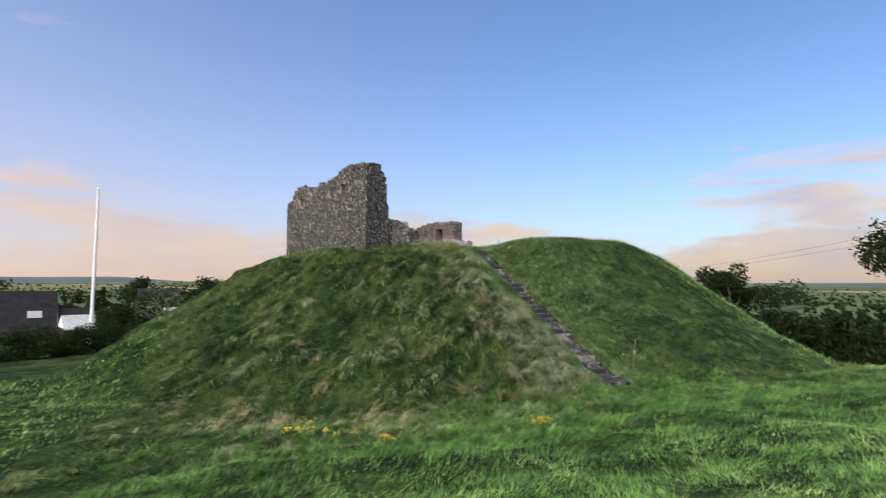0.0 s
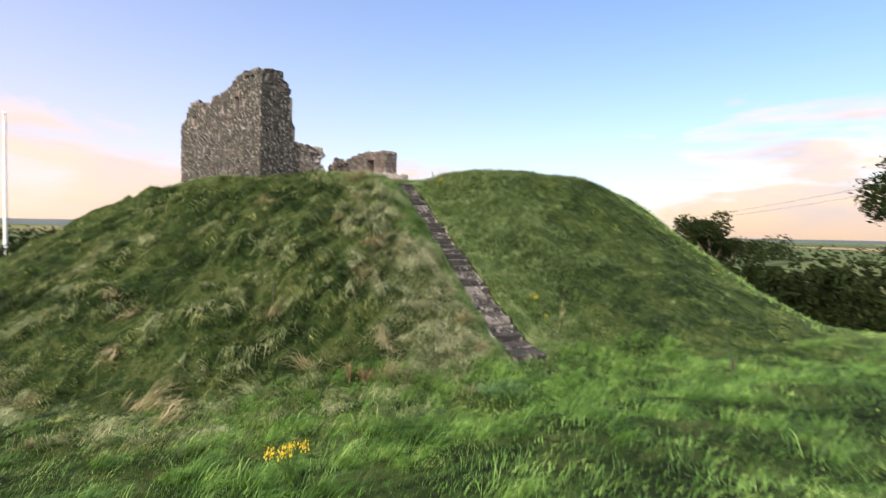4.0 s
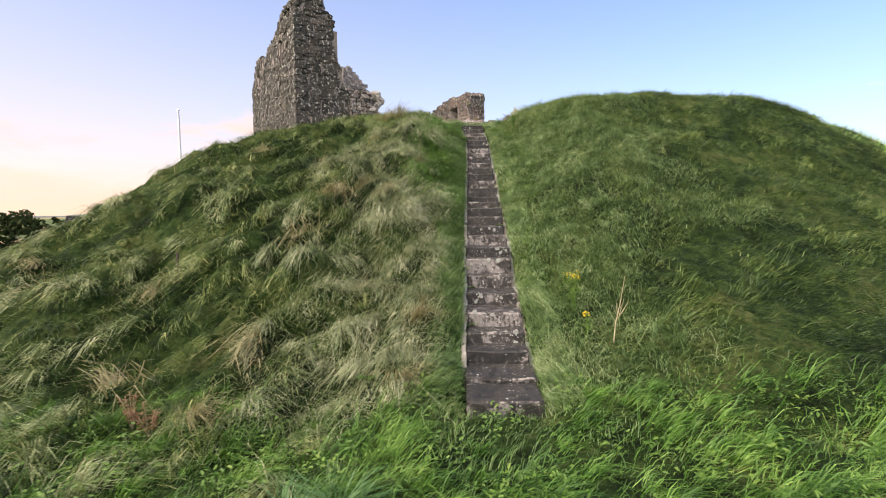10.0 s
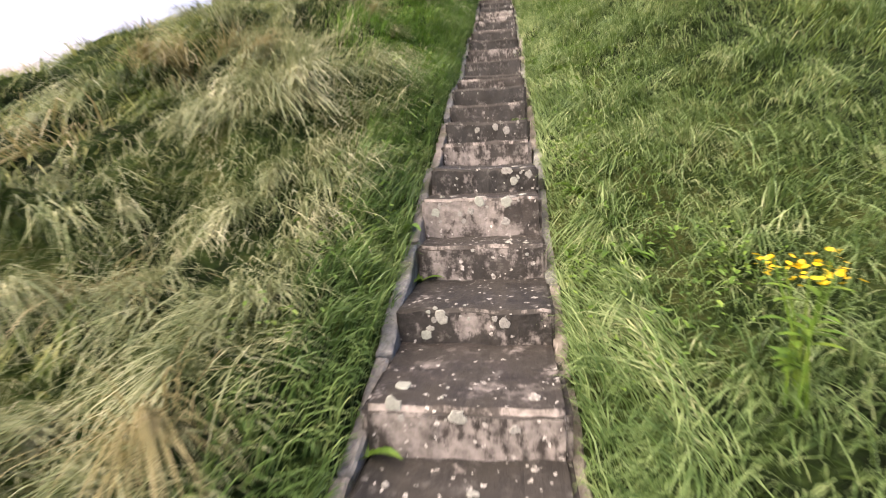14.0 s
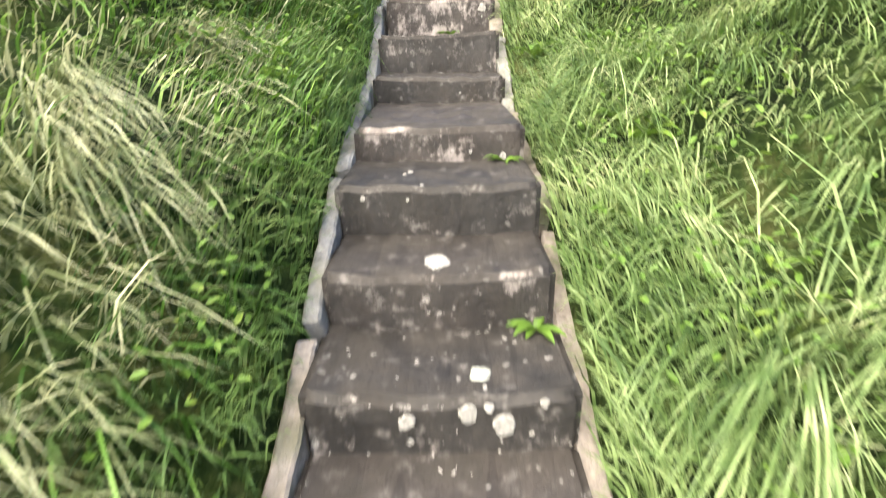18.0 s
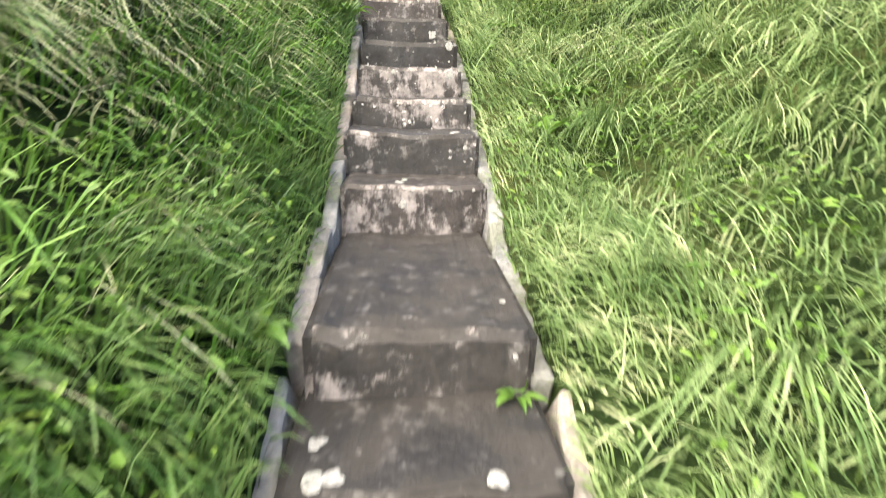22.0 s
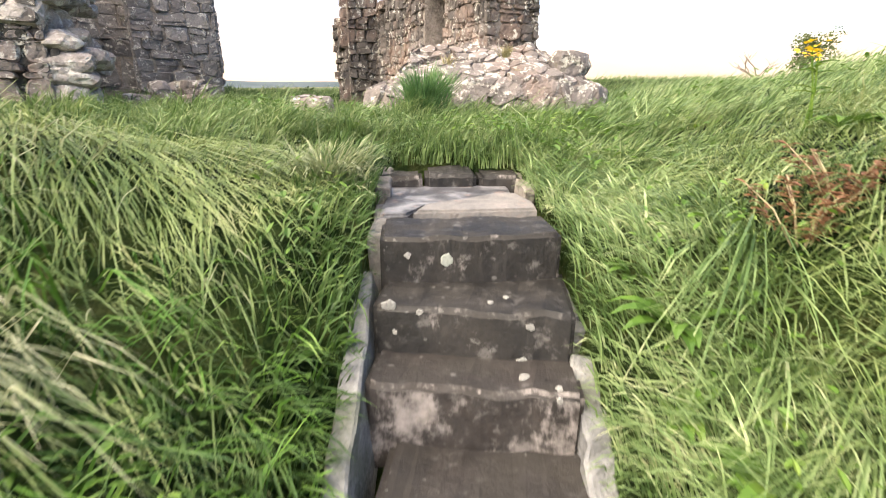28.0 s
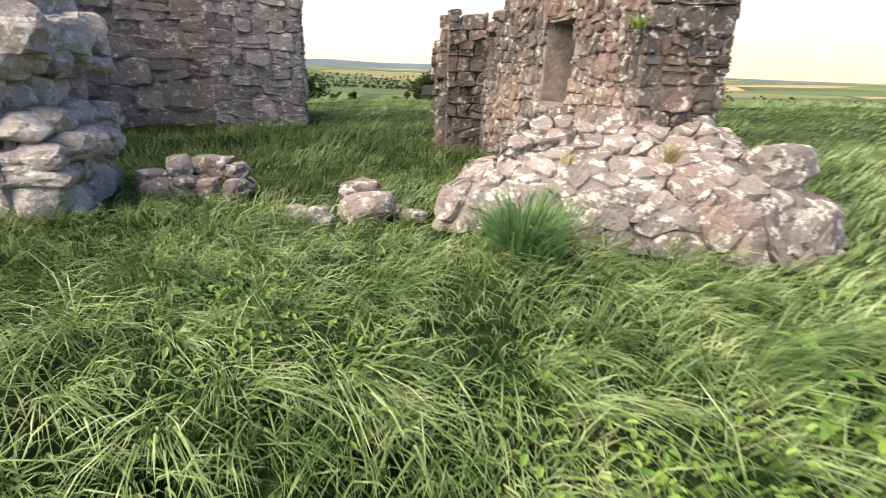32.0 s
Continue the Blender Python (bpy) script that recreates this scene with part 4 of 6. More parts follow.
class Spill:
    """The skin of a rubble spill: along a spine, up a steep face and back over a sloping top."""

    def __init__(self, spine, riser, rise, depth_):
        self.pts = [Vector(p) for p in spine]
        self.at_ = [0.0]
        for p, q in zip(self.pts, self.pts[1:]):
            self.at_.append(self.at_[-1] + (q - p).length)
        self.length, self.riser, self.rise, self.depth = self.at_[-1], riser, rise, depth_

    def foot(self, s):
        return Vector((np.interp(s, self.at_, [p.x for p in self.pts]), np.interp(s, self.at_, [p.y for p in self.pts])))

    def point(self, s, q):
        t_ = (self.foot(min(s + 0.25, self.length)) - self.foot(max(s - 0.25, 0))).normalized()
        inward = Vector((-t_.y, t_.x))
        hr, hs = self.riser(s), self.rise(s)
        run = math.hypot(self.depth, hs)
        if q < hr:
            off, z = 0.12 * max(q, 0) / hr, q
        else:
            f = min((q - hr) / run, 1.3)
            off, z = 0.12 + self.depth * f, hr + hs * f
        p = self.foot(s) + inward * off
        return Vector((p.x, p.y, 5.08 + z))

    def normal(self, s, q):
        a_, b_ = self.point(s + 0.06, q) - self.point(s - 0.06, q), self.point(s, q + 0.05) - self.point(s, q - 0.05)
        return a_.cross(b_).normalized()


spill = Spill(SPINE, lambda s: float(np.interp(s, [0, 1.6, 2.5, 3.4, 4.4, 5.2, 6.2], [0.28, 0.36, 0.48, 0.56, 0.6, 0.5, 0.4])), lambda s: float(np.interp(s, [0, 1.6, 2.6, 3.6, 5.4], [0.2, 0.3, 0.34, 0.4, 0.3])), 0.75)
QMAX = 1.5
bm = bmesh.new()
grid_ = []
for i in range(45):
    s = spill.length * i / 44
    grid_.append([bm.verts.new(spill.point(s, QMAX * j / 16 - 0.1) - spill.normal(s, QMAX * j / 16) * (0.02 + 0.03 * noise.noise(Vector((s * 4, j * 0.6, 2))))) for j in range(17)])
for p, q in zip(grid_, grid_[1:]):
    for j in range(16):
        bm.faces.new((p[j], q[j], q[j + 1], p[j + 1]))
adopt(part("core", bm, M["mortar"]), footing)
# big boulders bedded in the face, thin slabs on the slope above
BEDS = [p for p in rubble_cells(spill.length, -0.12, 0.62, 0.25, rng, 1.5, 0.48, 0.24)] + [p for p in rubble_cells(spill.length, 0.6, QMAX, 0.17, rng, 2.8, 0.46, 0.15)]
for poly in BEDS:
    ms, mq = sum(p[0] for p in poly) / len(poly), sum(p[1] for p in poly) / len(poly)
    if not 0.02 < ms < spill.length - 0.02 or not 0 < mq < QMAX:
        continue
    poly = rounded(poly, rng, 0.2)
    lift_by = rng.uniform(0.01, 0.045) * (1.2 if mq < 0.55 else 1.0)
    nrm = spill.normal(ms, mq)
    k = len(poly)
    verts = []
    for shrink, lift in ((1.0, -0.07), (0.985, lift_by * 0.4), (0.93, lift_by), (0.5, lift_by * 1.05)):
        for s, q in poly:
            s2, q2 = ms + (s - ms) * shrink, mq + (q - mq) * shrink
            verts.append(tuple(spill.point(s2, q2) + nrm * (lift + (0.035 * noise.noise(Vector((s2 * 7, q2 * 7, ms))) if lift > 0 else 0))))
    faces = [(r * k + i, r * k + (i + 1) % k, (r + 1) * k + (i + 1) % k, (r + 1) * k + i) for r in (0, 1, 2) for i in range(k)]
    faces.append(tuple(range(3 * k, 4 * k)))
    heap.add(verts, faces, True)
# the great block at the right shoulder
v, f = lump((0.8, 15.5, 5.84), (0.56, 0.42, 0.36), 4.4, 0.3, 2, 0.85)
heap.add(v, f, True)
heap.close()


def loose_stone(place_xy, size, seed, turn=0.0, square=0.5, sink=0.25, label="lichened grey field stone lying in the grass", lift=0.0):
    z_ = float(land(*place_xy)) + size[2] * (0.5 - sink) + lift
    v, f = lump((0, 0, 0), size, seed, turn, 2, square)
    me = bpy.data.meshes.new("loose_stone")
    me.from_pydata(v, [], f)
    me.materials.append(M["rubble_pale"])
    ob = new("loose_stone", me)
    ob.location = (*place_xy, z_)
    return tagged(ob, label, "stone", "loose stones in the gateway")


loose_stone((-2.22, 15.25), (0.4, 0.34, 0.36), 3.3, 0.2, 0.95, 0.12, "squared flat-topped pale stone block in the grass")
loose_stone((-2.02, 15.0), (0.46, 0.34, 0.32), 5.1, 0.1, 0.1, 0.14, "smooth rounded grey boulder beside a squared block")
for i, (x, y, w) in enumerate(((-1.82, 15.2, 0.2), (-1.68, 15.12, 0.18), (-2.42, 14.9, 0.26), (-2.56, 14.84, 0.24), (-2.34, 14.82, 0.2))):
    loose_stone((x, y), (w * 1.3, w * 0.9, w * 0.6), 40 + i * 1.7, i * 0.8, 0.8, 0.2)
# a little heap left of the gateway, two stones high
for i, (x, y, w, lift) in enumerate(((-3.98, 14.84, 0.3, 0), (-3.76, 14.68, 0.26, 0), (-3.58, 14.78, 0.28, 0), (-3.38, 14.84, 0.26, 0), (-3.2, 14.92, 0.27, 0), (-3.82, 14.98, 0.3, 0), (-3.5, 15.06, 0.3, 0), (-3.28, 15.1, 0.26, 0), (-3.7, 14.86, 0.25, 0.17), (-3.4, 14.98, 0.27, 0.16), (-3.6, 15.04, 0.24, 0.17), (-3.23, 15.0, 0.22, 0.15))):
    loose_stone((x, y), (w * 1.25, w * 0.95, w * 0.85), i * 2.3, i * 0.7, 0.85, 0.1, "blocky lichened grey stone in a small heap", lift)

# ---- the stone stair ----
stair = empty("stone_stair", (0, 0, 0), "steep flight of worn lichened stone steps up the mound", "stairs", kind="structure")


def slab(name, x0, x1, y0, y1, z0, z1, material, thing, seed, bow=0.012, round_by=0.022, label=""):
    """A worn stone block with rounded arrises and a slightly hollow top."""
    bm = bmesh.new()
    bmesh.ops.create_cube(bm, size=1.0)
    bm.transform(Matrix.Diagonal((x1 - x0, y1 - y0, z1 - z0, 1)))
    bmesh.ops.subdivide_edges(bm, edges=[e for e in bm.edges if abs((e.verts[0].co - e.verts[1].co).x) > 1e-4], cuts=12)
    bmesh.ops.bevel(bm, geom=[e for e in bm.edges if len(e.link_faces) == 2 and e.calc_face_angle(0) > 1], offset=round_by, segments=2, affect="EDGES")
    w = x1 - x0
    for v in bm.verts:
        f = v.co.x / w * 2
        if v.co.z > 0:
            v.co.z -= bow * (1 - f * f)
        v.co += Vector((0, 0.012, 0.01)) * noise.noise(Vector((v.co.x * 6 + seed * 9, v.co.y * 5, v.co.z * 5))) + Vector((0, 0.008, 0.008)) * noise.noise(Vector((v.co.x * 19 + seed * 4, v.co.y * 9, v.co.z * 9)))
    mid = Vector(((x0 + x1) / 2, (y0 + y1) / 2, (z0 + z1) / 2))
    ob = part(name, bm, material, None, label)
    ob.location = mid
    ob.data.polygons.foreach_set("use_smooth", [p.area < 0.003 for p in ob.data.polygons])
    return adopt(ob, thing)


rng = random.Random(12)
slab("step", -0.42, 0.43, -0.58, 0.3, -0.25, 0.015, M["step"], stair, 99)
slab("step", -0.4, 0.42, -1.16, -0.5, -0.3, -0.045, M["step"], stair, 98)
for i, (y, z) in enumerate(zip(STEP_Y, STEP_Z)):
    if i == 26:
        break
    far_y = STEP_Y[i + 1] + 0.14
    m_, h_ = float(stair_mid(y)), float(stair_half(y))
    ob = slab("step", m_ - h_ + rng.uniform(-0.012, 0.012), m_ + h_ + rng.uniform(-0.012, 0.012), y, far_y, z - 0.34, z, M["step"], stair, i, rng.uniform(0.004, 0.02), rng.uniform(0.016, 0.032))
    ob.rotation_euler = (rng.uniform(-0.012, 0.012), rng.uniform(-0.016, 0.016), rng.uniform(-0.02, 0.02))
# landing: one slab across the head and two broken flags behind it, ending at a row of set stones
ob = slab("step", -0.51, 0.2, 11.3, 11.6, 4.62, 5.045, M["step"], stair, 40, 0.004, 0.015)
ob.rotation_euler = (0, 0, 0.16)


def flag(corners, z, seed):
    bm = bmesh.new()
    low = [bm.verts.new((x, y, z - 0.12)) for x, y in corners]
    bm.faces.new(low[::-1])
    high = bm.faces.new([bm.verts.new((x, y, z)) for x, y in corners])
    for i in range(len(corners)):
        bm.faces.new((low[i], low[(i + 1) % len(low)], high.verts[(i + 1) % len(low)], high.verts[i]))
    bmesh.ops.bevel(bm, geom=list(high.edges), offset=0.012, segments=2, affect="EDGES")
    return adopt(part("flagstone", bm, M["flag"] if seed == 1 else M["flag_pale"], None, "dark damp slate flagstone" if seed == 1 else "pale pinkish cracked flagstone"), stair)


flag(((-0.55, 11.565), (-0.43, 11.59), (-0.395, 11.77), (-0.2, 11.92), (-0.05, 12.09), (0.05, 12.095), (0.03, 12.36), (-0.3, 12.28), (-0.64, 12.2)), LANDING_Z, 1)
flag(((-0.405, 11.6), (0.15, 11.72), (0.145, 11.87), (0.07, 12.07), (-0.03, 12.065), (-0.185, 11.9), (-0.37, 11.755)), LANDING_Z + 0.012, 2)
for i, (x0, x1) in enumerate(((-0.74, -0.46), (-0.45, -0.16), (-0.15, 0.09))):
    ym = 12.36 + 0.19 * ((x0 + x1) / 2 + 0.3)
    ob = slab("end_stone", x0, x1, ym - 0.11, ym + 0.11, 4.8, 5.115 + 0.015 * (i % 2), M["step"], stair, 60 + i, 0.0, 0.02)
    ob.rotation_euler = (0.04, 0.02 * (i - 1), 0.17)
# white rosettes of lichen grown on the steps
def rosette(step, near, radius, seed):
    """A thin crusty disc laid on the nearest face of a step."""
    found, at_, out_, _ = step.closest_point_on_mesh(step.matrix_world.inverted() @ Vector(near))
    if not found:
        return
    at_, out_ = step.matrix_world @ at_, (step.matrix_world.to_3x3() @ out_).normalized()
    a_ = out_.cross(Vector((0.0, 0.3, 1.0) if abs(out_.z) < 0.7 else (0.0, 1.0, 0.0))).normalized()
    b_ = out_.cross(a_)
    bm = bmesh.new()
    rim, inner = [], []
    for k in range(14):
        t_ = k * math.tau / 14
        r_ = radius * (1 + 0.55 * noise.noise(Vector((math.cos(t_) * 1.3, math.sin(t_) * 1.3, seed * 1.7))) + 0.22 * noise.noise(Vector((math.cos(t_) * 3, math.sin(t_) * 4, seed))))
        d_ = a_ * math.cos(t_) + b_ * math.sin(t_)
        rim.append(bm.verts.new(d_ * r_ - out_ * 0.001))
        inner.append(bm.verts.new(d_ * r_ * 0.86 + out_ * 0.0035))
    for k in range(14):
        bm.faces.new((rim[k], rim[(k + 1) % 14], inner[(k + 1) % 14], inner[k]))
    bm.faces.new(inner)
    ob = part("lichen", bm, M["lichen"])
    ob.location = at_
    ob.parent = step
    ob.matrix_parent_inverse = step.matrix_world.inverted()


bpy.context.view_layer.update()
STEPS = [o for o in stair.children if o.name.split(".")[0] == "step"]
SPOTS = [(0.206, 2.367, 1.159, 0.032), (-0.295, 2.29, 1.06, 0.03), (-0.09, 3.6, 1.62, 0.026), (0.073, 3.6, 1.64, 0.03), (0.226, 2.91, 1.33, 0.034), (0.32, 2.63, 1.27, 0.024), (-0.01, 4.07, 1.88, 0.05),
         (0.253, 8.93, 3.88, 0.03), (0.185, 9.66, 4.17, 0.03), (-0.381, 11.3, 4.97, 0.014), (-0.413, 11.05, 4.85, 0.028), (-0.054, 11.12, 4.87, 0.012), (0.06, 10.917, 4.69, 0.022), (0.17, 10.86, 4.69, 0.014), (0.05, 5.9, 2.35, 0.022), (0.01, 5.8, 2.35, 0.022)]
grow = random.Random(44)
for k, (x, y, z, r) in enumerate(SPOTS):
    rosette(min(STEPS, key=lambda o: (o.closest_point_on_mesh(o.matrix_world.inverted() @ Vector((x, y, z)))[1] - o.matrix_world.inverted() @ Vector((x, y, z))).length), (x, y, z), r, k)
for k, step in enumerate(STEPS):
    wide, deep, tall = step.dimensions
    many = grow.choice((10, 16, 24)) if 3 <= k < 9 else grow.choice((1, 2, 3, 5))
    heart = grow.uniform(-0.25, 0.25)
    for q in range(many):
        x = min(max(grow.gauss(heart, 0.2), -0.27), 0.27)
        front = -deep / 2 - 0.01
        if grow.random() < 0.55:
            near = Vector((x, front, tall / 2 - abs(grow.gauss(0, 0.07)) - 0.012))
        else:
            near = Vector((x, front + 0.03 + abs(grow.gauss(0, 0.1)), tall / 2 + 0.02))
        rosette(step, step.matrix_world @ near, grow.choice((0.006, 0.008, 0.01, 0.012, 0.015, 0.02, 0.027, 0.034)), k * 31 + q)
# kerb stones set on edge along both sides
for side in (-1, 1):
    y = -0.2
    k = 0
    while y < 12.3:
        length = rng.uniform(0.5, 1.05) if side < 0 else rng.uniform(0.5, 1.05)
        y1 = min(y + length, 12.5)
        if 12.5 - y1 < 0.2:
            y1 = 12.5
        thick = rng.uniform(0.055, 0.085) if side < 0 else rng.uniform(0.06, 0.095)
        ym = (y + y1) / 2
        z0, z1 = float(stair_line(y + 0.02)), float(stair_line(y1))
        xm = float(stair_mid(ym)) + side * (float(stair_half(ym)) - 0.004 + thick / 2)
        ang = math.atan2(z1 - z0, y1 - y)
        turn = -math.atan2(float(stair_mid(y1)) - float(stair_mid(y)), y1 - y)
        bm = bmesh.new()
        bmesh.ops.create_cube(bm, size=1.0)
        bm.transform(Matrix.Diagonal((thick, math.hypot(y1 - y, z1 - z0) - rng.uniform(0.004, 0.03), 0.34, 1)))
        bmesh.ops.subdivide_edges(bm, edges=[e for e in bm.edges if abs((e.verts[0].co - e.verts[1].co).y) > 0.1], cuts=14)
        bmesh.ops.bevel(bm, geom=[e for e in bm.edges if e.calc_face_angle(0) > 1], offset=rng.uniform(0.006, 0.012), segments=1, affect="EDGES")
        for v in bm.verts:
            v.co += Vector((0.016, 0, 0.016)) * noise.noise(Vector((side * 5 + k, v.co.y * 5, v.co.z * 3))) + Vector((0.014, 0.004, 0.02)) * noise.noise(Vector((side * 9 + k, v.co.y * 17, v.co.z * 9 + v.co.x * 12)))
        ob = part("kerb_stone", bm, M["kerb"])
        flat = y > 11.3
        ob.location = (xm, ym, (z0 + z1) / 2 + (-0.16 if flat else -0.285 if side < 0 else rng.choice((-0.33, -0.36, -0.4))) + rng.uniform(-0.035, 0.02))
        ob.rotation_euler = (ang + rng.uniform(-0.03, 0.03), side * rng.uniform(-0.02, 0.12), turn + rng.uniform(-0.03, 0.03))
        adopt(ob, stair)
        y = y1
        k += 1


# ---- trees, hedges and far things ----
LEAF = np.random.default_rng(8)


def leaf_cloud(name, centres, radii, count, size, material, parent=None, label="", flat=0.8, hollow=0.55):
    """A crown of many small leaves gathered round uneven clumps."""
    centres, radii = np.asarray(centres, float), np.asarray(radii, float)
    which = LEAF.choice(len(centres), count, p=radii ** 2 / (radii ** 2).sum())
    d = LEAF.normal(0, 1, (count, 3))
    d /= np.linalg.norm(d, axis=1)[:, None]
    rr = radii[which] * (hollow + (1 - hollow) * LEAF.uniform(0, 1, count) ** 0.5) * (1 + 0.2 * LEAF.normal(0, 1, count))
    p = centres[which] + d * rr[:, None] * np.array([1, 1, flat])
    a = LEAF.normal(0, 1, (count, 3))
    a /= np.linalg.norm(a, axis=1)[:, None]
    b = np.cross(a, LEAF.normal(0, 1, (count, 3)))
    b /= np.linalg.norm(b, axis=1)[:, None]
    s = size * LEAF.uniform(0.6, 1.4, count)[:, None]
    verts = np.stack([p - a * s, p + b * s * 0.45, p + a * s, p - b * s * 0.45], 1).reshape(-1, 3)
    quads = np.arange(count * 4).reshape(-1, 4)
    ob = new(name, from_arrays(name, verts, quads, np.zeros((0, 3), int), material))
    if parent:
        adopt(ob, parent)
    return tagged(ob, label)


def limb(bm, pts, r0, r1, sides=6):
    """A tapered, bent branch through points."""
    rings = []
    for i, p in enumerate(pts):
        p = Vector(p)
        t_ = Vector(pts[min(i + 1, len(pts) - 1)]) - Vector(pts[max(i - 1, 0)])
        side = t_.cross(Vector((0.3, 0.9, 0.2))).normalized()
        other = t_.cross(side).normalized()
        r = r0 + (r1 - r0) * i / (len(pts) - 1)
        rings.append([bm.verts.new(p + (side * math.cos(k * 6.2832 / sides) + other * math.sin(k * 6.2832 / sides)) * r) for k in range(sides)])
    for a, b in zip(rings, rings[1:]):
        for k in range(sides):
            bm.faces.new((a[k], a[(k + 1) % sides], b[(k + 1) % sides], b[k]))
    bm.faces.new(rings[-1])
    bm.faces.new(rings[0][::-1])


def twigs(bm, rng, root, direction, length, radius, depth):
    """Branches that fork a few times; returns their tips."""
    pts, p, d = [tuple(root)], Vector(root), Vector(direction).normalized()
    for i in range(4):
        d = (d + Vector((rng.uniform(-1, 1), rng.uniform(-1, 1), rng.uniform(-0.5, 0.9))) * 0.28).normalized()
        p = p + d * length / 4
        pts.append(tuple(p))
    limb(bm, pts, radius, radius * 0.55, 5)
    if depth == 0:
        return [pts[-1]]
    tips = []
    for i in range(rng.choice((2, 3))):
        way = (d + Vector((rng.uniform(-1, 1), rng.uniform(-1, 1), rng.uniform(-0.3, 0.7)))).normalized()
        tips += twigs(bm, rng, pts[rng.choice((2, 3, 4))], way, length * rng.uniform(0.55, 0.8), radius * 0.5, depth - 1)
    return tips


def tree(name, x, y, height, spread_r, seed, leaves, leaf, material, label, category="tree", lean_=(0, 0), base_z=None, depth=3):
    rng = random.Random(seed)
    z = float(land(x, y)) if base_z is None else base_z
    thing = empty(name, (x, y, z), label, category)
    bm = bmesh.new()
    tips = twigs(bm, rng, (x, y, z - 0.2), (lean_[0], lean_[1], 1), height * 0.45, height * 0.035, depth)
    adopt(part("trunk", bm, M["bark"]), thing)
    if leaves:
        centres, radii = [], []
        for t_ in tips:
            centres.append(t_)
            radii.append(spread_r * rng.uniform(0.18, 0.34))
        for i in range(16):
            a = rng.uniform(0, 6.28)
            centres.append((x + math.cos(a) * spread_r * rng.uniform(0.2, 0.75) + lean_[0] * height * 0.6, y + math.sin(a) * spread_r * rng.uniform(0.2, 0.75), z + height * rng.uniform(0.2, 0.88)))
            radii.append(spread_r * rng.uniform(0.25, 0.42))
        leaf_cloud("crown", centres, radii, leaves, leaf, material, thing)
    return thing


def hedge(name, points, tall, deep, seed, count, leaf, material, label):
    """A run of scrub with an uneven top."""
    rng = random.Random(seed)
    thing = empty(name, (*points[0], float(land(*points[0]))), label, "hedge")
    whole = sum(math.hypot(q[0] - p[0], q[1] - p[1]) for p, q in zip(points, points[1:]))
    for (ax, ay), (bx, by) in zip(points, points[1:]):
        centres, radii = [], []
        run = math.hypot(bx - ax, by - ay)
        for i in range(int(run / 0.8) + 1):
            f = i * 0.8 / run
            x, y = ax + (bx - ax) * f, ay + (by - ay) * f
            z = float(land(x, y))
            h = tall * rng.uniform(0.7, 1.15)
            for k in range(4):
                centres.append((x + rng.uniform(-deep, deep), y + rng.uniform(-deep, deep), z + h * (0.15 + 0.24 * k)))
                radii.append(rng.uniform(0.5, 1.0) * (1.15 - 0.15 * k))
        leaf_cloud("foliage", centres, radii, int(count * run / whole), leaf, material, thing, hollow=0.2)
    return thing


# to the left: the flagpole, the scrub and the houses below
px, py = -30.5, 45.1
pz = float(land(px, py))
pole = empty("flagpole", (px, py, pz), "tall white flagpole on a grey footing", "flagpole")
bm = bmesh.new()
bmesh.ops.create_cone(bm, cap_ends=True, segments=16, radius1=0.17, radius2=0.07, depth=13.1 - pz - 2.2, matrix=Matrix.Translation((px, py, (13.1 + pz + 2.2) / 2)))
adopt(part("shaft", bm, M["pole"]), pole)
bm = bmesh.new()
bmesh.ops.create_cone(bm, cap_ends=True, segments=16, radius1=0.32, radius2=0.24, depth=2.3, matrix=Matrix.Translation((px, py, pz + 1.1)))
adopt(part("footing", bm, M["footing"], None, "grey tapered footing"), pole)
bm = bmesh.new()
bmesh.ops.create_uvsphere(bm, u_segments=12, v_segments=8, radius=0.14, matrix=Matrix.Translation((px, py, 13.15)))
adopt(part("finial", bm, M["pole"]), pole)
bm = bmesh.new()
limb(bm, [(px + 0.2, py, pz + 2.4), (px + 0.19, py, 5), (px + 0.1, py, 12.95)], 0.012, 0.012, 5)
adopt(part("halyard", bm, M["cable"]), pole)

hedge("scrub_hedge", [(-36, 22), (-29.6, 26.6), (-26.6, 31.5), (-21, 33.5), (-17, 33)], 2.3, 0.9, 4, 34000, 0.1, M["leaf_dark"], "dark unclipped scrub hedge at the foot of the field")
tree("hawthorn_bush", -25.4, 35.0, 3.9, 2.3, 41, 7000, 0.11, M["leaf_dark"], "dense dark hawthorn behind the flagpole", "bush")
tree("hawthorn_bush", -22.6, 35.4, 3.4, 2.1, 42, 6000, 0.11, M["leaf_dark"], "dense dark hawthorn in the scrub", "bush")
tree("elder_shrub", -20.6, 34.2, 6.4, 1.5, 43, 900, 0.1, M["leaf_tree"], "thin shrub with sparse leaves above the scrub", "bush", depth=4)


def box_part(name, lo, hi, material, thing, turn, mid, label=""):
    bm = bmesh.new()
    bmesh.ops.create_cube(bm, size=1.0)
    bmesh.ops.bevel(bm, geom=bm.edges[:], offset=0.01, segments=1, affect="EDGES")
    c = [(a + b) / 2 for a, b in zip(lo, hi)]
    bm.transform(Matrix.Translation(mid) @ Matrix.Rotation(turn, 4, "Z") @ Matrix.Translation(c) @ Matrix.Diagonal((*[b - a for a, b in zip(lo, hi)], 1)))
    return adopt(part(name, bm, material, None, label), thing)


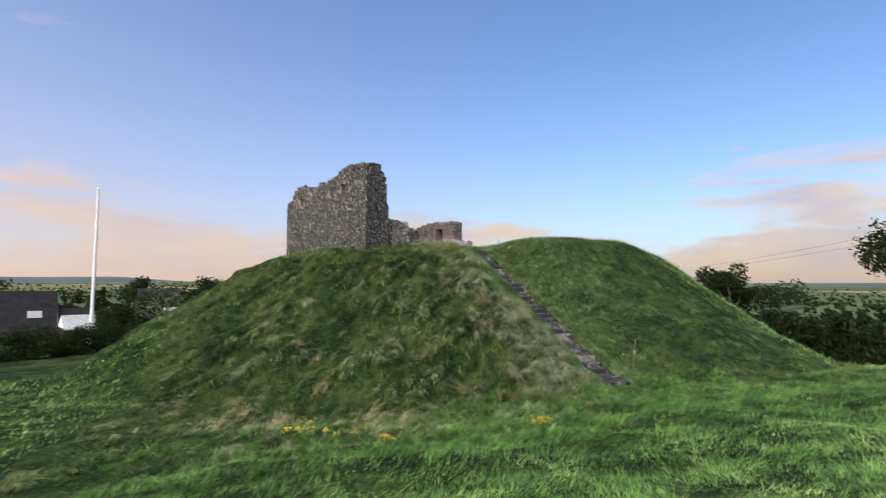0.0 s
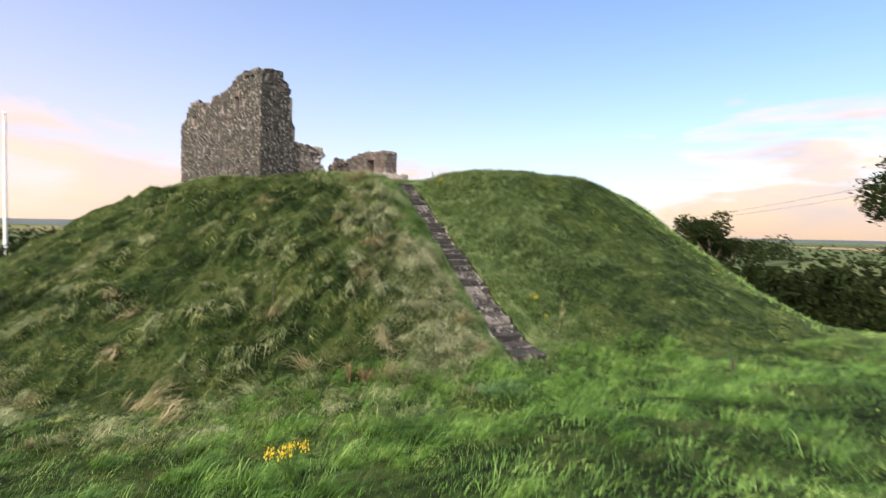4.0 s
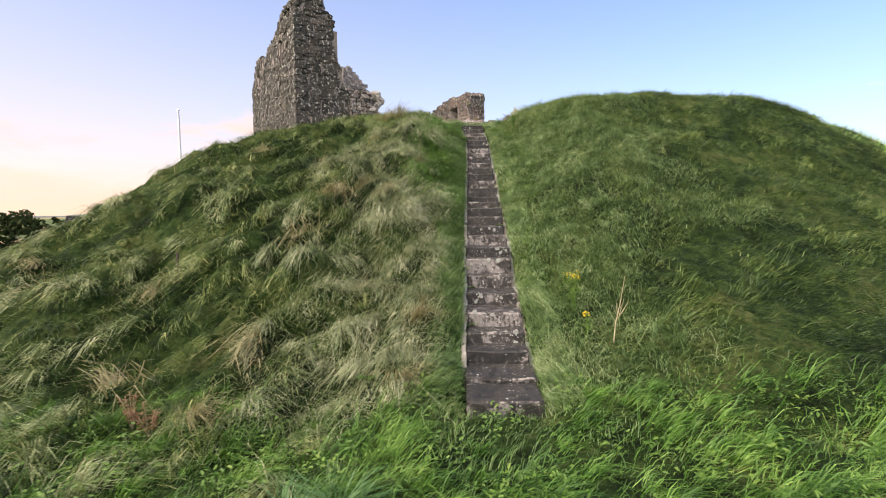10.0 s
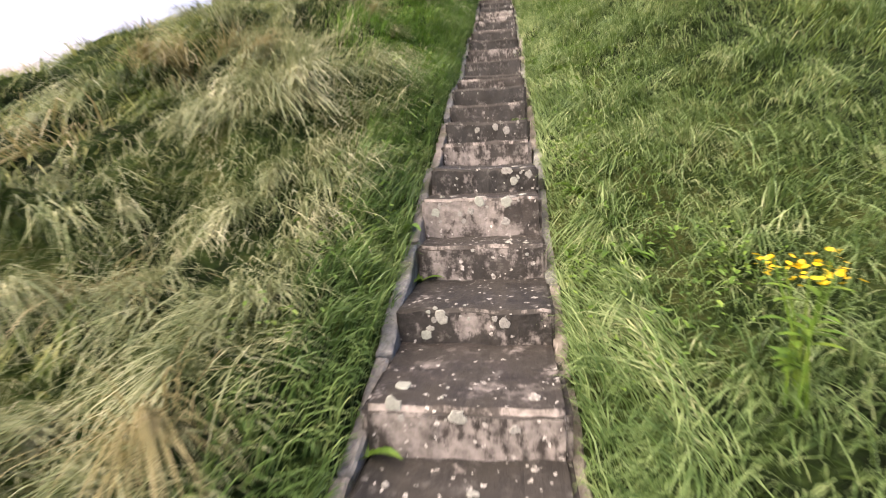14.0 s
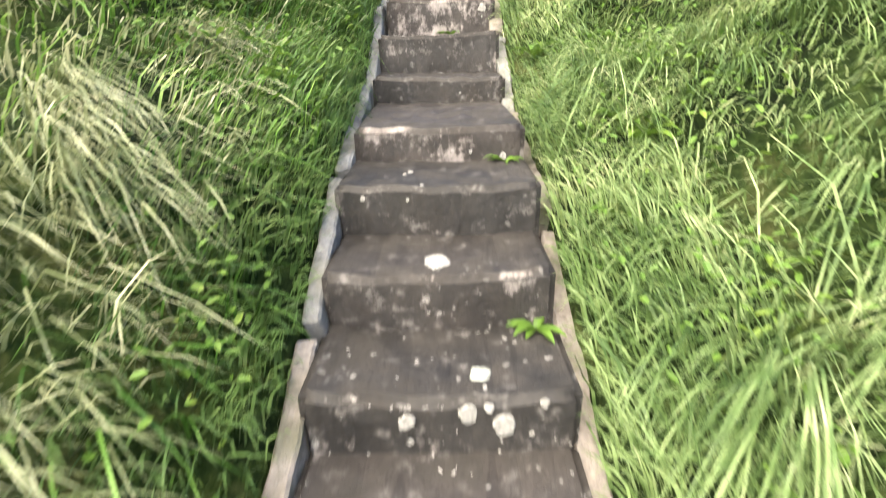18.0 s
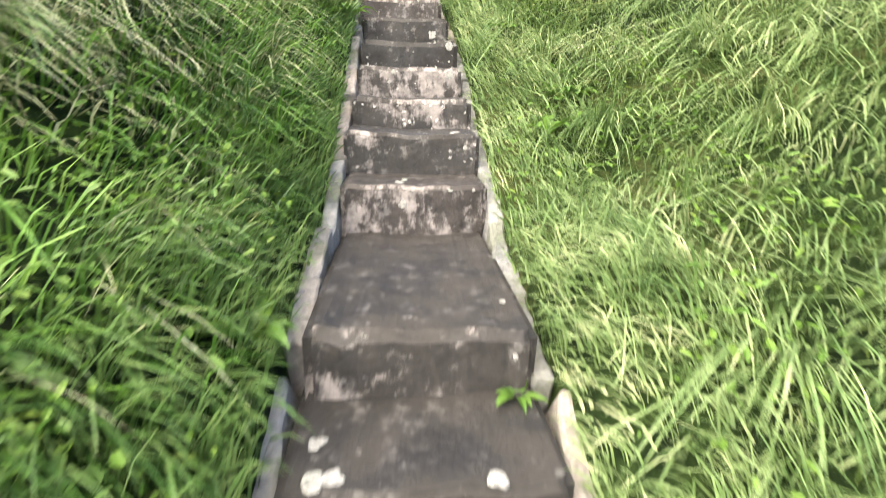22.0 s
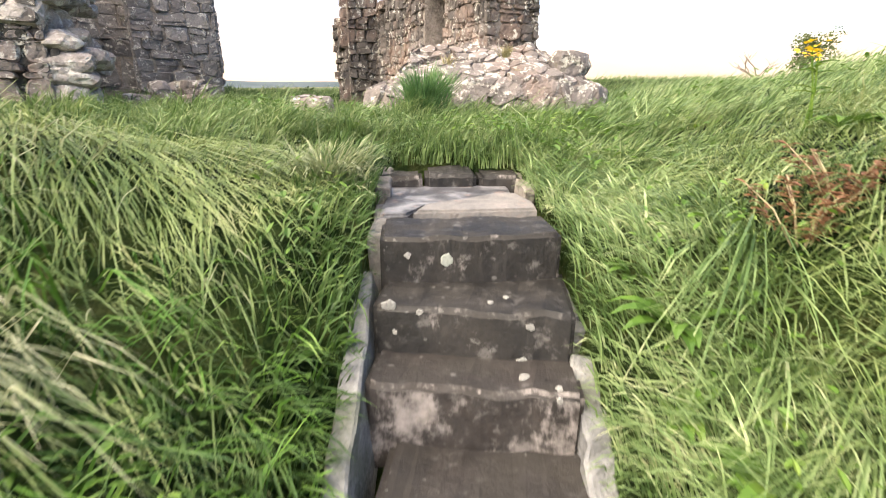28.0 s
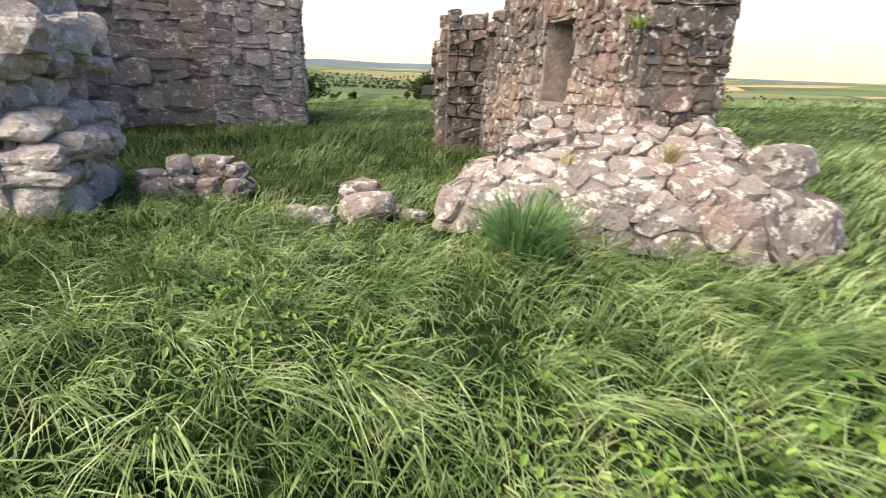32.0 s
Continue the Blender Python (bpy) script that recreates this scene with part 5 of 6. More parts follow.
def pitched_house(x, y, turn, length, depth_, eave, ridge, label, roof_mat, z=None, skylight=False):
    z = float(land(x, y)) if z is None else z
    thing = empty("house", (x, y, z), label, "house")
    mid = Vector((x, y, z))
    box_part("wall", (-length / 2, -depth_ / 2, -0.5), (length / 2, depth_ / 2, eave), M["cladding"], thing, turn, mid)
    for end_ in (-1, 1):
        bm = bmesh.new()
        xs = end_ * (length / 2 - 0.02)
        a = [bm.verts.new((xs, s * depth_ / 2 * 0.985, eave + 0.01)) for s in (-1, 1)] + [bm.verts.new((xs, 0, ridge - 0.12))]
        b = [bm.verts.new((v.co.x + end_ * 0.1, v.co.y, v.co.z)) for v in a]
        bm.faces.new(a)
        bm.faces.new(b[::-1])
        for i in range(3):
            bm.faces.new((a[i], b[i], b[(i + 1) % 3], a[(i + 1) % 3]))
        bmesh.ops.recalc_face_normals(bm, faces=bm.faces)
        bm.transform(Matrix.Translation(mid) @ Matrix.Rotation(turn, 4, "Z"))
        adopt(part("gable", bm, M["render_wall"], None, "white rendered gable"), thing)
    for s in (-1, 1):
        bm = bmesh.new()
        run = depth_ / 2 + 0.3
        drop = (ridge - eave) / (depth_ / 2) * run
        vs = [bm.verts.new(p) for p in ((-length / 2 - 0.05, 0, ridge), (length / 2 + 0.05, 0, ridge), (length / 2 + 0.05, s * run, ridge - drop), (-length / 2 - 0.05, s * run, ridge - drop))]
        face = bm.faces.new(vs)
        ext = bmesh.ops.extrude_face_region(bm, geom=[face])
        for g_ in ext["geom"]:
            if isinstance(g_, bmesh.types.BMVert):
                g_.co.z += 0.14
        bmesh.ops.recalc_face_normals(bm, faces=bm.faces)
        bm.transform(Matrix.Translation(mid) @ Matrix.Rotation(turn, 4, "Z"))
        adopt(part("roof", bm, roof_mat), thing)
        if skylight and s < 0:
            bm = bmesh.new()
            bmesh.ops.create_cube(bm, size=1.0)
            slope = math.atan2(ridge - eave, depth_ / 2)
            bm.transform(Matrix.Translation(mid) @ Matrix.Rotation(turn, 4, "Z") @ Matrix.Translation((length * 0.32, -depth_ * 0.3, ridge - (ridge - eave) * 0.6 + 0.22)) @ Matrix.Rotation(slope, 4, "X") @ Matrix.Diagonal((1.3, 1.0, 0.08, 1)))
            adopt(part("skylight", bm, M["glass"], None, "pale skylight"), thing)
    return thing


pitched_house(-42.5, 52.5, 0.4, 11.2, 8.0, 0.6, 5.1, "dark slate-roofed house with a white gable below the mound", M["slate"], -3.0, True)
pitched_house(-35.6, 54.6, 0.4, 3.6, 6.5, 0.4, 3.1, "low dark lean-to wing beside the house", M["slate"], -3.0)
pitched_house(-34.0, 51.5, 0.5, 3.0, 3.2, 0.8, 2.0, "small pale-roofed outbuilding in the scrub", M["footing"], -2.6)
pitched_house(-24.5, 62.0, 0.2, 6.0, 5.0, 1.5, 3.2, "distant pale-roofed cottage behind trees", M["footing"], -3.5)

# to the right: a round tree, hedge and the tall tree at the field's edge
tree("round_tree", 27.3, 20.8, 7.6, 2.7, 51, 9000, 0.13, M["leaf_dark"], "dark rounded hedgerow tree beyond the mound", base_z=-2.6)
hedge("field_hedge", [(30, 22), (24.5, 14.5), (22.8, 9.5), (22.6, 6.0), (24, 1.5), (27, -4)], 3.5, 1.2, 5, 66000, 0.17, M["leaf_dark"], "tall dark hedge along the field edge")
tree("ash_tree", 26.6, 1.4, 6.4, 3.4, 52, 24000, 0.13, M["leaf_dark"], "tall dark ash tree with open crown in the hedge", depth=4)
tree("ash_tree", 28.8, -0.7, 12.2, 5.2, 53, 40000, 0.135, M["leaf_dark"], "tall dark ash tree with open crown in the hedge", depth=4)
# windswept pair on the skyline behind the mound
tree("windswept_tree", 33.7, 71.9, 8.6, 3.0, 61, 2200, 0.17, M["leaf_tree"], "windswept hawthorn leaning over on the skyline", lean_=(0.45, -0.2), base_z=4.4, depth=4)
tree("bare_tree", 31.0, 73.3, 7.2, 2.4, 62, 0, 0.2, M["leaf_tree"], "leafless dead thorn on the skyline", lean_=(-0.25, 0.1), base_z=4.4, depth=4)
for i, (x, y, h, r) in enumerate(((-60, 170, 9, 6), (-35, 190, 8, 6), (-20, 210, 9, 7), (60, 150, 9, 6), (110, 140, 10, 7), (150, 120, 9, 7), (180, 90, 9, 7), (130, 60, 8, 6), (-90, 150, 8, 6), (-120, 120, 8, 6), (200, 150, 10, 8), (90, 190, 9, 7), (-50, 240, 10, 8), (20, 240, 9, 8))):
    tree("field_tree", x, y, h, r, 70 + i, 900, 0.6, M["leaf_dark"], "distant dark hedgerow tree among the fields", depth=2)
pitched_house(-52, 165, 0.2, 12, 7, 3.0, 5.5, "far white farmhouse below the hills", M["slate"])

for pts_, tall_, seed_ in (([(-95, 70), (-60, 95), (-30, 100)], 5.5, 6), ([(-40, 130), (-10, 135)], 5, 7), ([(45, 95), (75, 70), (95, 35)], 5, 8), ([(-190, 230), (-120, 262), (-50, 280), (10, 286)], 7, 9), ([(50, 230), (120, 205), (190, 150), (230, 80)], 7, 10), ([(-100, 330), (-60, 336), (-10, 345), (60, 340)], 9, 11)):
    hedge("wood_belt", pts_, tall_, 2.5, seed_, 7000, 0.55, M["leaf_dark"], "dark belt of trees along the valley")
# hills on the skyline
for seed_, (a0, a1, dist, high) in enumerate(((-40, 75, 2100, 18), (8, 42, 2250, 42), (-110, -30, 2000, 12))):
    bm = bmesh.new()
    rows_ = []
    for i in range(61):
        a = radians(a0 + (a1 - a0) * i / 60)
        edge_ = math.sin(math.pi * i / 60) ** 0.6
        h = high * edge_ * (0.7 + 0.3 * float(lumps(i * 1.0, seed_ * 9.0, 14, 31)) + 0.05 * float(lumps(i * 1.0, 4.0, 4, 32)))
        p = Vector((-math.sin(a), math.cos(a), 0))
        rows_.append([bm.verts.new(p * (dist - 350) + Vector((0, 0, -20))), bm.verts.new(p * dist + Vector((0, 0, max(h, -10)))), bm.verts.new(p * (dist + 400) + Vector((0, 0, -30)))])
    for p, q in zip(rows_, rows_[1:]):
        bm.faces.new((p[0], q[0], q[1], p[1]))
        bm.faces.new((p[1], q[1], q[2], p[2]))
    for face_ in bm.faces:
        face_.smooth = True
    tagged(part("far_hills", bm, M["hill"]), "skyline hills with distance haze mixed into their blue-grey colour", "hills", kind="structure")

# overhead lines
bm = bmesh.new()
for k in (0.0, 0.9):
    a, b = Vector((58.2, 26.3, 9.4 + k)), Vector((72.8, 71.5, 7.3 + k * 0.6))
    a = a + (a - b) * 0.6
    b = b + (b - a) * 0.4
    pts = [tuple(a.lerp(b, i / 12) - Vector((0, 0, 1.2 * (1 - (2 * i / 12 - 1) ** 2)))) for i in range(13)]
    limb(bm, pts, 0.016, 0.016, 4)
tagged(part("overhead_cable", bm, M["cable"]), "pair of thin dark overhead cables", "cable")


def post(x, y, h, label):
    z = float(land(x, y))
    thing = empty("marker_post", (x, y, z), label, "post")
    bm = bmesh.new()
    limb(bm, [(x, y, z - 0.2), (x + 0.01, y, z + h * 0.6), (x + 0.02, y, z + h)], 0.03, 0.024, 7)
    adopt(part("stake", bm, M["wood"]), thing)


post(-5.77, 2.67, 0.48, "short dark wooden stake on the mound side")
post(-15.04, 10.87, 0.5, "short dark wooden stake on the shoulder of the mound")
post(4.03, -3.0, 0.33, "short dark wooden stake in the meadow")


# ---- plants picked out in the grass ----
def leafy(bm, root, way, length, width, up_=0.5):
    """A broad leaf with a fold along its middle."""
    root, way = Vector(root), Vector((*way, 0)).normalized()
    side = Vector((-way.y, way.x, 0))
    prev = None
    for i in range(6):
        f = i / 5
        p = root + way * length * f + Vector((0, 0, length * (up_ * f - 0.75 * up_ * f * f)))
        w = width * math.sin(math.pi * (0.12 + 0.86 * f)) / 2
        row = [bm.verts.new(p - side * w + Vector((0, 0, w * 0.35))), bm.verts.new(p), bm.verts.new(p + side * w + Vector((0, 0, w * 0.35)))]
        if prev:
            bm.faces.new((prev[0], prev[1], row[1], row[0]))
            bm.faces.new((prev[1], prev[2], row[2], row[1]))
        prev = row


def dock(x, y, size, seed, label="broad-leaved dock growing in the grass", mat="leaf_dock", z=None, lean_up=1.2):
    rng = random.Random(seed)
    z = float(land(x, y)) if z is None else z
    thing = empty("dock_plant", (x, y, z), label, "plant", "docks")
    for i in range(rng.choice((8, 9, 10))):
        a = rng.uniform(0, 6.28)
        bm = bmesh.new()
        leafy(bm, (x, y, z), (math.cos(a), math.sin(a)), size * rng.uniform(0.7, 1.2), size * rng.uniform(0.24, 0.36), lean_up * rng.uniform(0.7, 1.3))
        adopt(part("leaf", bm, M[mat]), thing)


def sorrel(x, y, height, seed, label):
    """Withered seed stalks hung with small rusty leaves."""
    rng = random.Random(seed)
    z = float(land(x, y))
    thing = empty("withered_dock", (x, y, z), label, "plant", "withered docks")
    lf = bmesh.new()
    for i in range(7):
        bm = bmesh.new()
        a, r = rng.uniform(0, 6.28), rng.uniform(0.05, 0.2)
        tip = Vector((x + math.cos(a) * r, y + math.sin(a) * r, z + height * rng.uniform(0.7, 1.05)))
        root = Vector((x, y, z - 0.05))
        limb(bm, [tuple(root), tuple(root.lerp(tip, 0.5) + Vector((0, 0, 0.04))), tuple(tip)], 0.004, 0.002, 5)
        adopt(part("stalk", bm, M["dead_stem"]), thing)
        for k in range(34):
            p = root.lerp(tip, rng.uniform(0.35, 1.0))
            a2 = rng.uniform(0, 6.28)
            leafy(lf, p, (math.cos(a2), math.sin(a2)), rng.uniform(0.025, 0.06), rng.uniform(0.012, 0.022), 0.4)
    adopt(part("leaves", lf, M["rust_leaf"], None, "rusty withered leaves"), thing)


def ragwort(x, y, height, seed, heads=9, label="yellow-flowered ragwort standing in the grass", wide=0.24):
    rng = random.Random(seed)
    z = float(land(x, y))
    thing = empty("ragwort", (x, y, z), label, "plant", "ragworts")
    for i in range(heads):
        bm, lf, fl = bmesh.new(), bmesh.new(), bmesh.new()
        a, r = rng.uniform(0, 6.28), rng.uniform(0.03, wide) * height * 2
        tip = (x + math.cos(a) * r, y + math.sin(a) * r, z + height * rng.uniform(0.85, 1.08))
        limb(bm, [(x + rng.uniform(-0.03, 0.03), y + rng.uniform(-0.03, 0.03), z - 0.05), (x + math.cos(a) * r * 0.3, y + math.sin(a) * r * 0.3, z + height * 0.55), tip], 0.006, 0.003, 5)
        for k in range(16):
            c = Vector(tip) + Vector((rng.uniform(-0.05, 0.05), rng.uniform(-0.05, 0.05), rng.uniform(-0.03, 0.03)))
            bmesh.ops.create_circle(fl, cap_ends=True, segments=7, radius=rng.uniform(0.007, 0.0125), matrix=Matrix.Translation(c) @ Euler((rng.uniform(-0.6, 0.6), rng.uniform(-0.6, 0.6), 0)).to_matrix().to_4x4())
        for k in range(5):
            f = rng.uniform(0.2, 0.85)
            a2 = rng.uniform(0, 6.28)
            leafy(lf, (x + math.cos(a) * r * f * 0.6, y + math.sin(a) * r * f * 0.6, z + height * f), (math.cos(a2), math.sin(a2)), 0.1, 0.03, 0.4)
        stalk = adopt(part("stem", bm, M["leaf_dock"]), thing)
        adopt(part("leaves", lf, M["leaf_dock"]), stalk)
        tagged(adopt(part("flower_head", fl, M["petal"], None, "bright yellow flower head"), stalk), kind="stuff")


ragwort(-10.05, -7.1, 0.62, 1, 10)
ragwort(-9.75, -6.95, 0.45, 2, 3, "small yellow ragwort in the meadow")
ragwort(-9.05, -6.6, 0.5, 3, 3, "small yellow ragwort in the meadow")
ragwort(-8.7, -6.7, 0.34, 4, 5, "small yellow ragwort in the meadow")
ragwort(-5.4, -6.07, 0.5, 5, 11)
ragwort(1.48, 12.13, 0.42, 10, 3, "ragwort going over beside the stair head", 0.1)
ragwort(1.12, 0.75, 0.5, 6, 5, "ragwort with browning stem beside the stair", 0.1)
ragwort(1.18, 0.2, 0.3, 7, 2, "thin ragwort going to seed beside the stair", 0.1)
ragwort(1.15, 9.90, 0.6, 8, 9, "tall yellow ragwort on the bank near the stair head", 0.1)
rng = random.Random(5)
stem = empty("dead_hogweed", (1.47, 0.05, float(land(1.47, 0.05))), "bleached dead hogweed stalk with bare branches", "plant")
bm = bmesh.new()
z0 = stem.location.z
limb(bm, [(1.47, 0.05, z0 - 0.1), (1.5, 0.06, z0 + 0.25), (1.56, 0.08, z0 + 0.5), (1.62, 0.1, z0 + 0.85)], 0.0075, 0.003, 7)
adopt(part("stalk", bm, M["dead_stem"]), stem)
for i in range(8):
    bm = bmesh.new()
    f = rng.uniform(0.28, 0.5)
    b0 = Vector((1.5 + 0.1 * f, 0.07, z0 + f * 0.75))
    a = rng.uniform(0, 6.28)
    limb(bm, [tuple(b0), tuple(b0 + Vector((math.cos(a) * 0.06, math.sin(a) * 0.06, 0.1))), tuple(b0 + Vector((math.cos(a) * 0.11, math.sin(a) * 0.11, 0.2)))], 0.003, 0.0014, 5)
    adopt(part("twig", bm, M["dead_stem"]), stem)
for i, (x, y) in enumerate(((0.55, 2.0), (0.62, 2.35), (0.75, 1.75), (0.6, 4.2), (0.72, 4.55), (0.55, 5.6), (0.66, 7.2), (0.7, 9.3), (0.58, 10.3), (0.45, 11.2), (0.95, 5.0), (-0.5, 2.05), (-0.52, 3.0), (-0.46, 6.9), (-0.44, 9.6), (-0.6, 10.9), (0.9, 8.4), (0.6, 13.7), (0.75, 13.2), (1.0, 12.3), (1.5, 11.9), (0.8, 3.3), (1.3, 6.4))):
    dock(x, y, 0.12 + 0.04 * (i % 3), 200 + i)
for i, (x, y) in enumerate(((0.62, 2.31), (0.75, 4.46), (0.54, 10.97), (0.48, 10.72), (0.7, 8.17), (0.54, 13.36), (1.83, -1.45), (-1.55, -0.61), (0.62, 10.45), (0.78, 10.8), (0.84, 8.4))):
    dock(x, y, 0.13 + 0.03 * (i % 3), 270 + i, "bright green dock with broad leaves beside the stair", lean_up=1.3)
dock(0.72, 13.25, 0.2, 260, "large bright broad-leaved dock in the summit grass", lean_up=1.6)
sorrel(0.99, 11.19, 0.26, 261, "rust-brown withered dock beside the stair head")
sorrel(1.13, 11.27, 0.22, 262, "rust-brown withered dock beside the stair head")
sorrel(-4.15, -1.0, 0.42, 263, "rust-brown withered dock at the mound foot")
sorrel(-3.85, -1.15, 0.36, 264, "rust-brown withered dock at the mound foot")


# ---- grass: real blades, many thousands ----
GR = np.random.default_rng(5)


def blades(name, x, y, height, width, lean, wind, material, label, fine=True, droop=0.9, lay=0.0, lock=0.0):
    """Bent blades rooted at x, y. lean: how far each bows over, as a share of its height; wind: the way they bow, in radians; lay: how far the tips follow the fall of the ground; lock: the size of the wet locks in which the tips run together."""
    n_ = len(x)
    z = land(x, y) - 0.03
    if isinstance(wind, str):
        # bow downhill, nudged over by the wind
        ax, ay = land(x - 0.4, y) - land(x + 0.4, y), land(x, y - 0.4) - land(x, y + 0.4)
        wind = np.arctan2(ay - 0.06, ax + 0.1) + 0.55 * lumps(x, y, 0.45, 77) + GR.normal(0, 0.2, n_)
    spin = GR.uniform(0, 2 * np.pi, n_)
    wx, wy = np.cos(spin) * width / 2, np.sin(spin) * width / 2
    dx, dy = np.cos(wind) * lean * height, np.sin(wind) * lean * height
    if lock:
        ix, iy = np.floor(x / lock), np.floor(y / lock)
        sway = hashed(ix, iy, 3)
        cx, cy = (ix + 0.2 + 0.6 * hashed(ix, iy, 5)) * lock, (iy + 0.2 + 0.6 * sway) * lock
        height = height * (0.62 + 0.76 * hashed(ix, iy, 9))
        lean = lean * (0.75 + 0.5 * sway)
        turn = wind + 0.9 * (hashed(ix, iy, 11) - 0.5)
        dx, dy = np.cos(turn) * lean * height + 0.75 * (cx - x), np.sin(turn) * lean * height + 0.75 * (cy - y)
    bend = np.clip(lean, 0, 1.5) * droop
    stops = ((0.0, 1.0),) if fine is None else ((0.0, 1.0), (0.42, 0.94), (0.76, 0.66)) if fine else ((0.0, 1.0), (0.55, 0.85))
    if not fine:
        bend = bend * 0.8

    over_steps = ~off_stair(x + dx, y + dy, -0.03)
    dx, dy = np.where(over_steps, dx * 0.4, dx), np.where(over_steps, dy * 0.4, dy)
    fall = lay * (land(x + dx, y + dy) - z - 0.03) if lay else 0.0

    def along_blade(f):
        over = f ** 1.45
        return x + dx * over, y + dy * over, z + fall * over + height * ((1.0 + 0.25 * bend) * f - (0.12 + 0.78 * bend) * f * f)

    cols = []
    for f, wide in stops:
        px, py, pz = along_blade(f)
        cols += [np.stack([px - wx * wide, py - wy * wide, pz], -1), np.stack([px + wx * wide, py + wy * wide, pz], -1)]
    cols.append(np.stack(along_blade(1.0), -1))
    k = len(cols)
    verts = np.stack(cols, 1).reshape(-1, 3)
    at0 = np.arange(n_)[:, None] * k
    quads = np.concatenate([np.zeros((0, 4), int)] + [at0 + np.array([2 * i, 2 * i + 1, 2 * i + 3, 2 * i + 2]) for i in range(len(stops) - 1)])
    tris = at0 + np.array([k - 3, k - 2, k - 1])
    ob = new(name, from_arrays(name, verts, quads, tris, material, True))
    return tagged(ob, label, "grass", kind="stuff")


def scatter(x0, x1, y0, y1, per_m2, tuft=0.0, seed=1):
    """Places over a rectangle, gathered into tufts."""
    g = np.random.default_rng(seed)
    n_ = int((x1 - x0) * (y1 - y0) * per_m2 * 0.74)
    x, y = g.uniform(x0, x1, n_), g.uniform(y0, y1, n_)
    if tuft:
        m = 0.5 + 0.5 * lumps(x, y, tuft, seed) + 0.35 * lumps(x, y, tuft * 0.4, seed + 1)
        keep = g.uniform(0, 1, n_) < 0.6 + 0.4 * np.clip(m, 0, 1)
        x, y = x[keep], y[keep]
    if min(x1 - x0, y1 - y0) > 6.5:
        # thin out unevenly towards the edges of a wide stretch
        rim = np.minimum(np.minimum(x - x0, x1 - x), np.minimum(y - y0, y1 - y)) + 0.5 * lumps(x, y, 1.1, seed + 3)
        thin = g.uniform(0, 1.3, len(x)) < rim
        x, y = x[thin], y[thin]
    return x, y


def off_stair(x, y, gap=0.065):
    inside = (np.abs(x - stair_mid(y)) < stair_half(y) + gap) & (y > -1.14) & (y < LANDING_END + 0.06)
    return ~inside


def off_walls(x, y):
    """False inside the walls of the ruin."""
    p = np.stack([x - S_CORNER[0], y - S_CORNER[1]], -1)
    a, b = p @ np.array(U), p @ np.array(V)
    bad = (a > 0) & (a < 1.2) & (b > 0) & (b < 7.4) | (a > 0) & (a < 3.5) & (b > 0) & (b < 1.2) | (a > 0) & (a < 5.2) & (b > 6.2) & (b < 7.4) | (a > 3.8) & (a < 5.2) & (b > 5.1) & (b < 7.4)
    q = np.stack([x - E_CORNER[0], y - E_CORNER[1]], -1)
    c_, d_ = q @ np.array(V2), q @ np.array(U2)
    bad |= (c_ > 0) & (c_ < 4.5) & (d_ > 0) & (d_ < 1.0)
    f = np.stack([x - FRONT[0], y - FRONT[1]], -1)
    e_, g_ = f @ np.array(RUN), f @ np.array(INTO)
    bad |= (e_ > 0.05) & (e_ < 2.45) & (g_ > 0.1) & (g_ < 1.3)
    return ~bad


def sow(name, box, per_m2, height, width, lean, wind, material, label, tuft=0.6, seed=1, fine=True, keep=None, spread_w=0.6, droop=0.9, lay=0.0, lock=0.08):
    x, y = scatter(*box, per_m2, tuft, seed)
    ok = off_stair(x, y) & off_walls(x, y)
    if keep is not None:
        ok &= keep(x, y)
    x, y = x[ok], y[ok]
    n_ = len(x)
    clump = 1 + 0.35 * lumps(x, y, 0.5, seed + 4)
    h = height * GR.uniform(0.55, 1.25, n_) * clump
    le = lean * GR.uniform(0.4, 1.5, n_)
    wi = wind + spread_w * lumps(x, y, 0.8, seed + 7) * 1.6 + GR.normal(0, spread_w * 0.5, n_)
    return blades(name, x, y, h, width * GR.uniform(0.6, 1.3, n_), le, wi, material, label, fine, droop, lay, lock)


def tussocks(name, box, per_m2, each_, height, width, lean, wind, material, label, seed, fine=True, radial=0.55, spread_r=0.09, keep=None, lay=0.0, lock=0.1):
    """Clumps whose blades fountain out of one root and bow with the wind."""
    g = np.random.default_rng(seed)
    n_ = int((box[1] - box[0]) * (box[3] - box[2]) * per_m2)
    cx, cy = g.uniform(box[0], box[1], n_), g.uniform(box[2], box[3], n_)
    ok = off_stair(cx, cy, 0.22) & off_walls(cx, cy)
    if keep is not None:
        ok &= keep(cx, cy)
    cx, cy = cx[ok], cy[ok]
    size = g.uniform(0.65, 1.3, len(cx))
    cx, cy, size = np.repeat(cx, each_), np.repeat(cy, each_), np.repeat(size, each_)
    a = g.uniform(0, 2 * np.pi, len(cx))
    rr = np.abs(g.normal(0, spread_r, len(cx))) * size
    x, y = cx + np.cos(a) * rr, cy + np.sin(a) * rr
    if isinstance(wind, str):
        way = wind
    else:
        way = np.arctan2(np.sin(wind) + radial * np.sin(a) * rr / spread_r, np.cos(wind) + radial * np.cos(a) * rr / spread_r)
    h = height * size * g.uniform(0.6, 1.2, len(x))
    return blades(name, x, y, h, width * g.uniform(0.6, 1.25, len(x)), lean * g.uniform(0.5, 1.35, len(x)), way, material, label, fine, 1.0 if lay else 0.9, lay, lock)


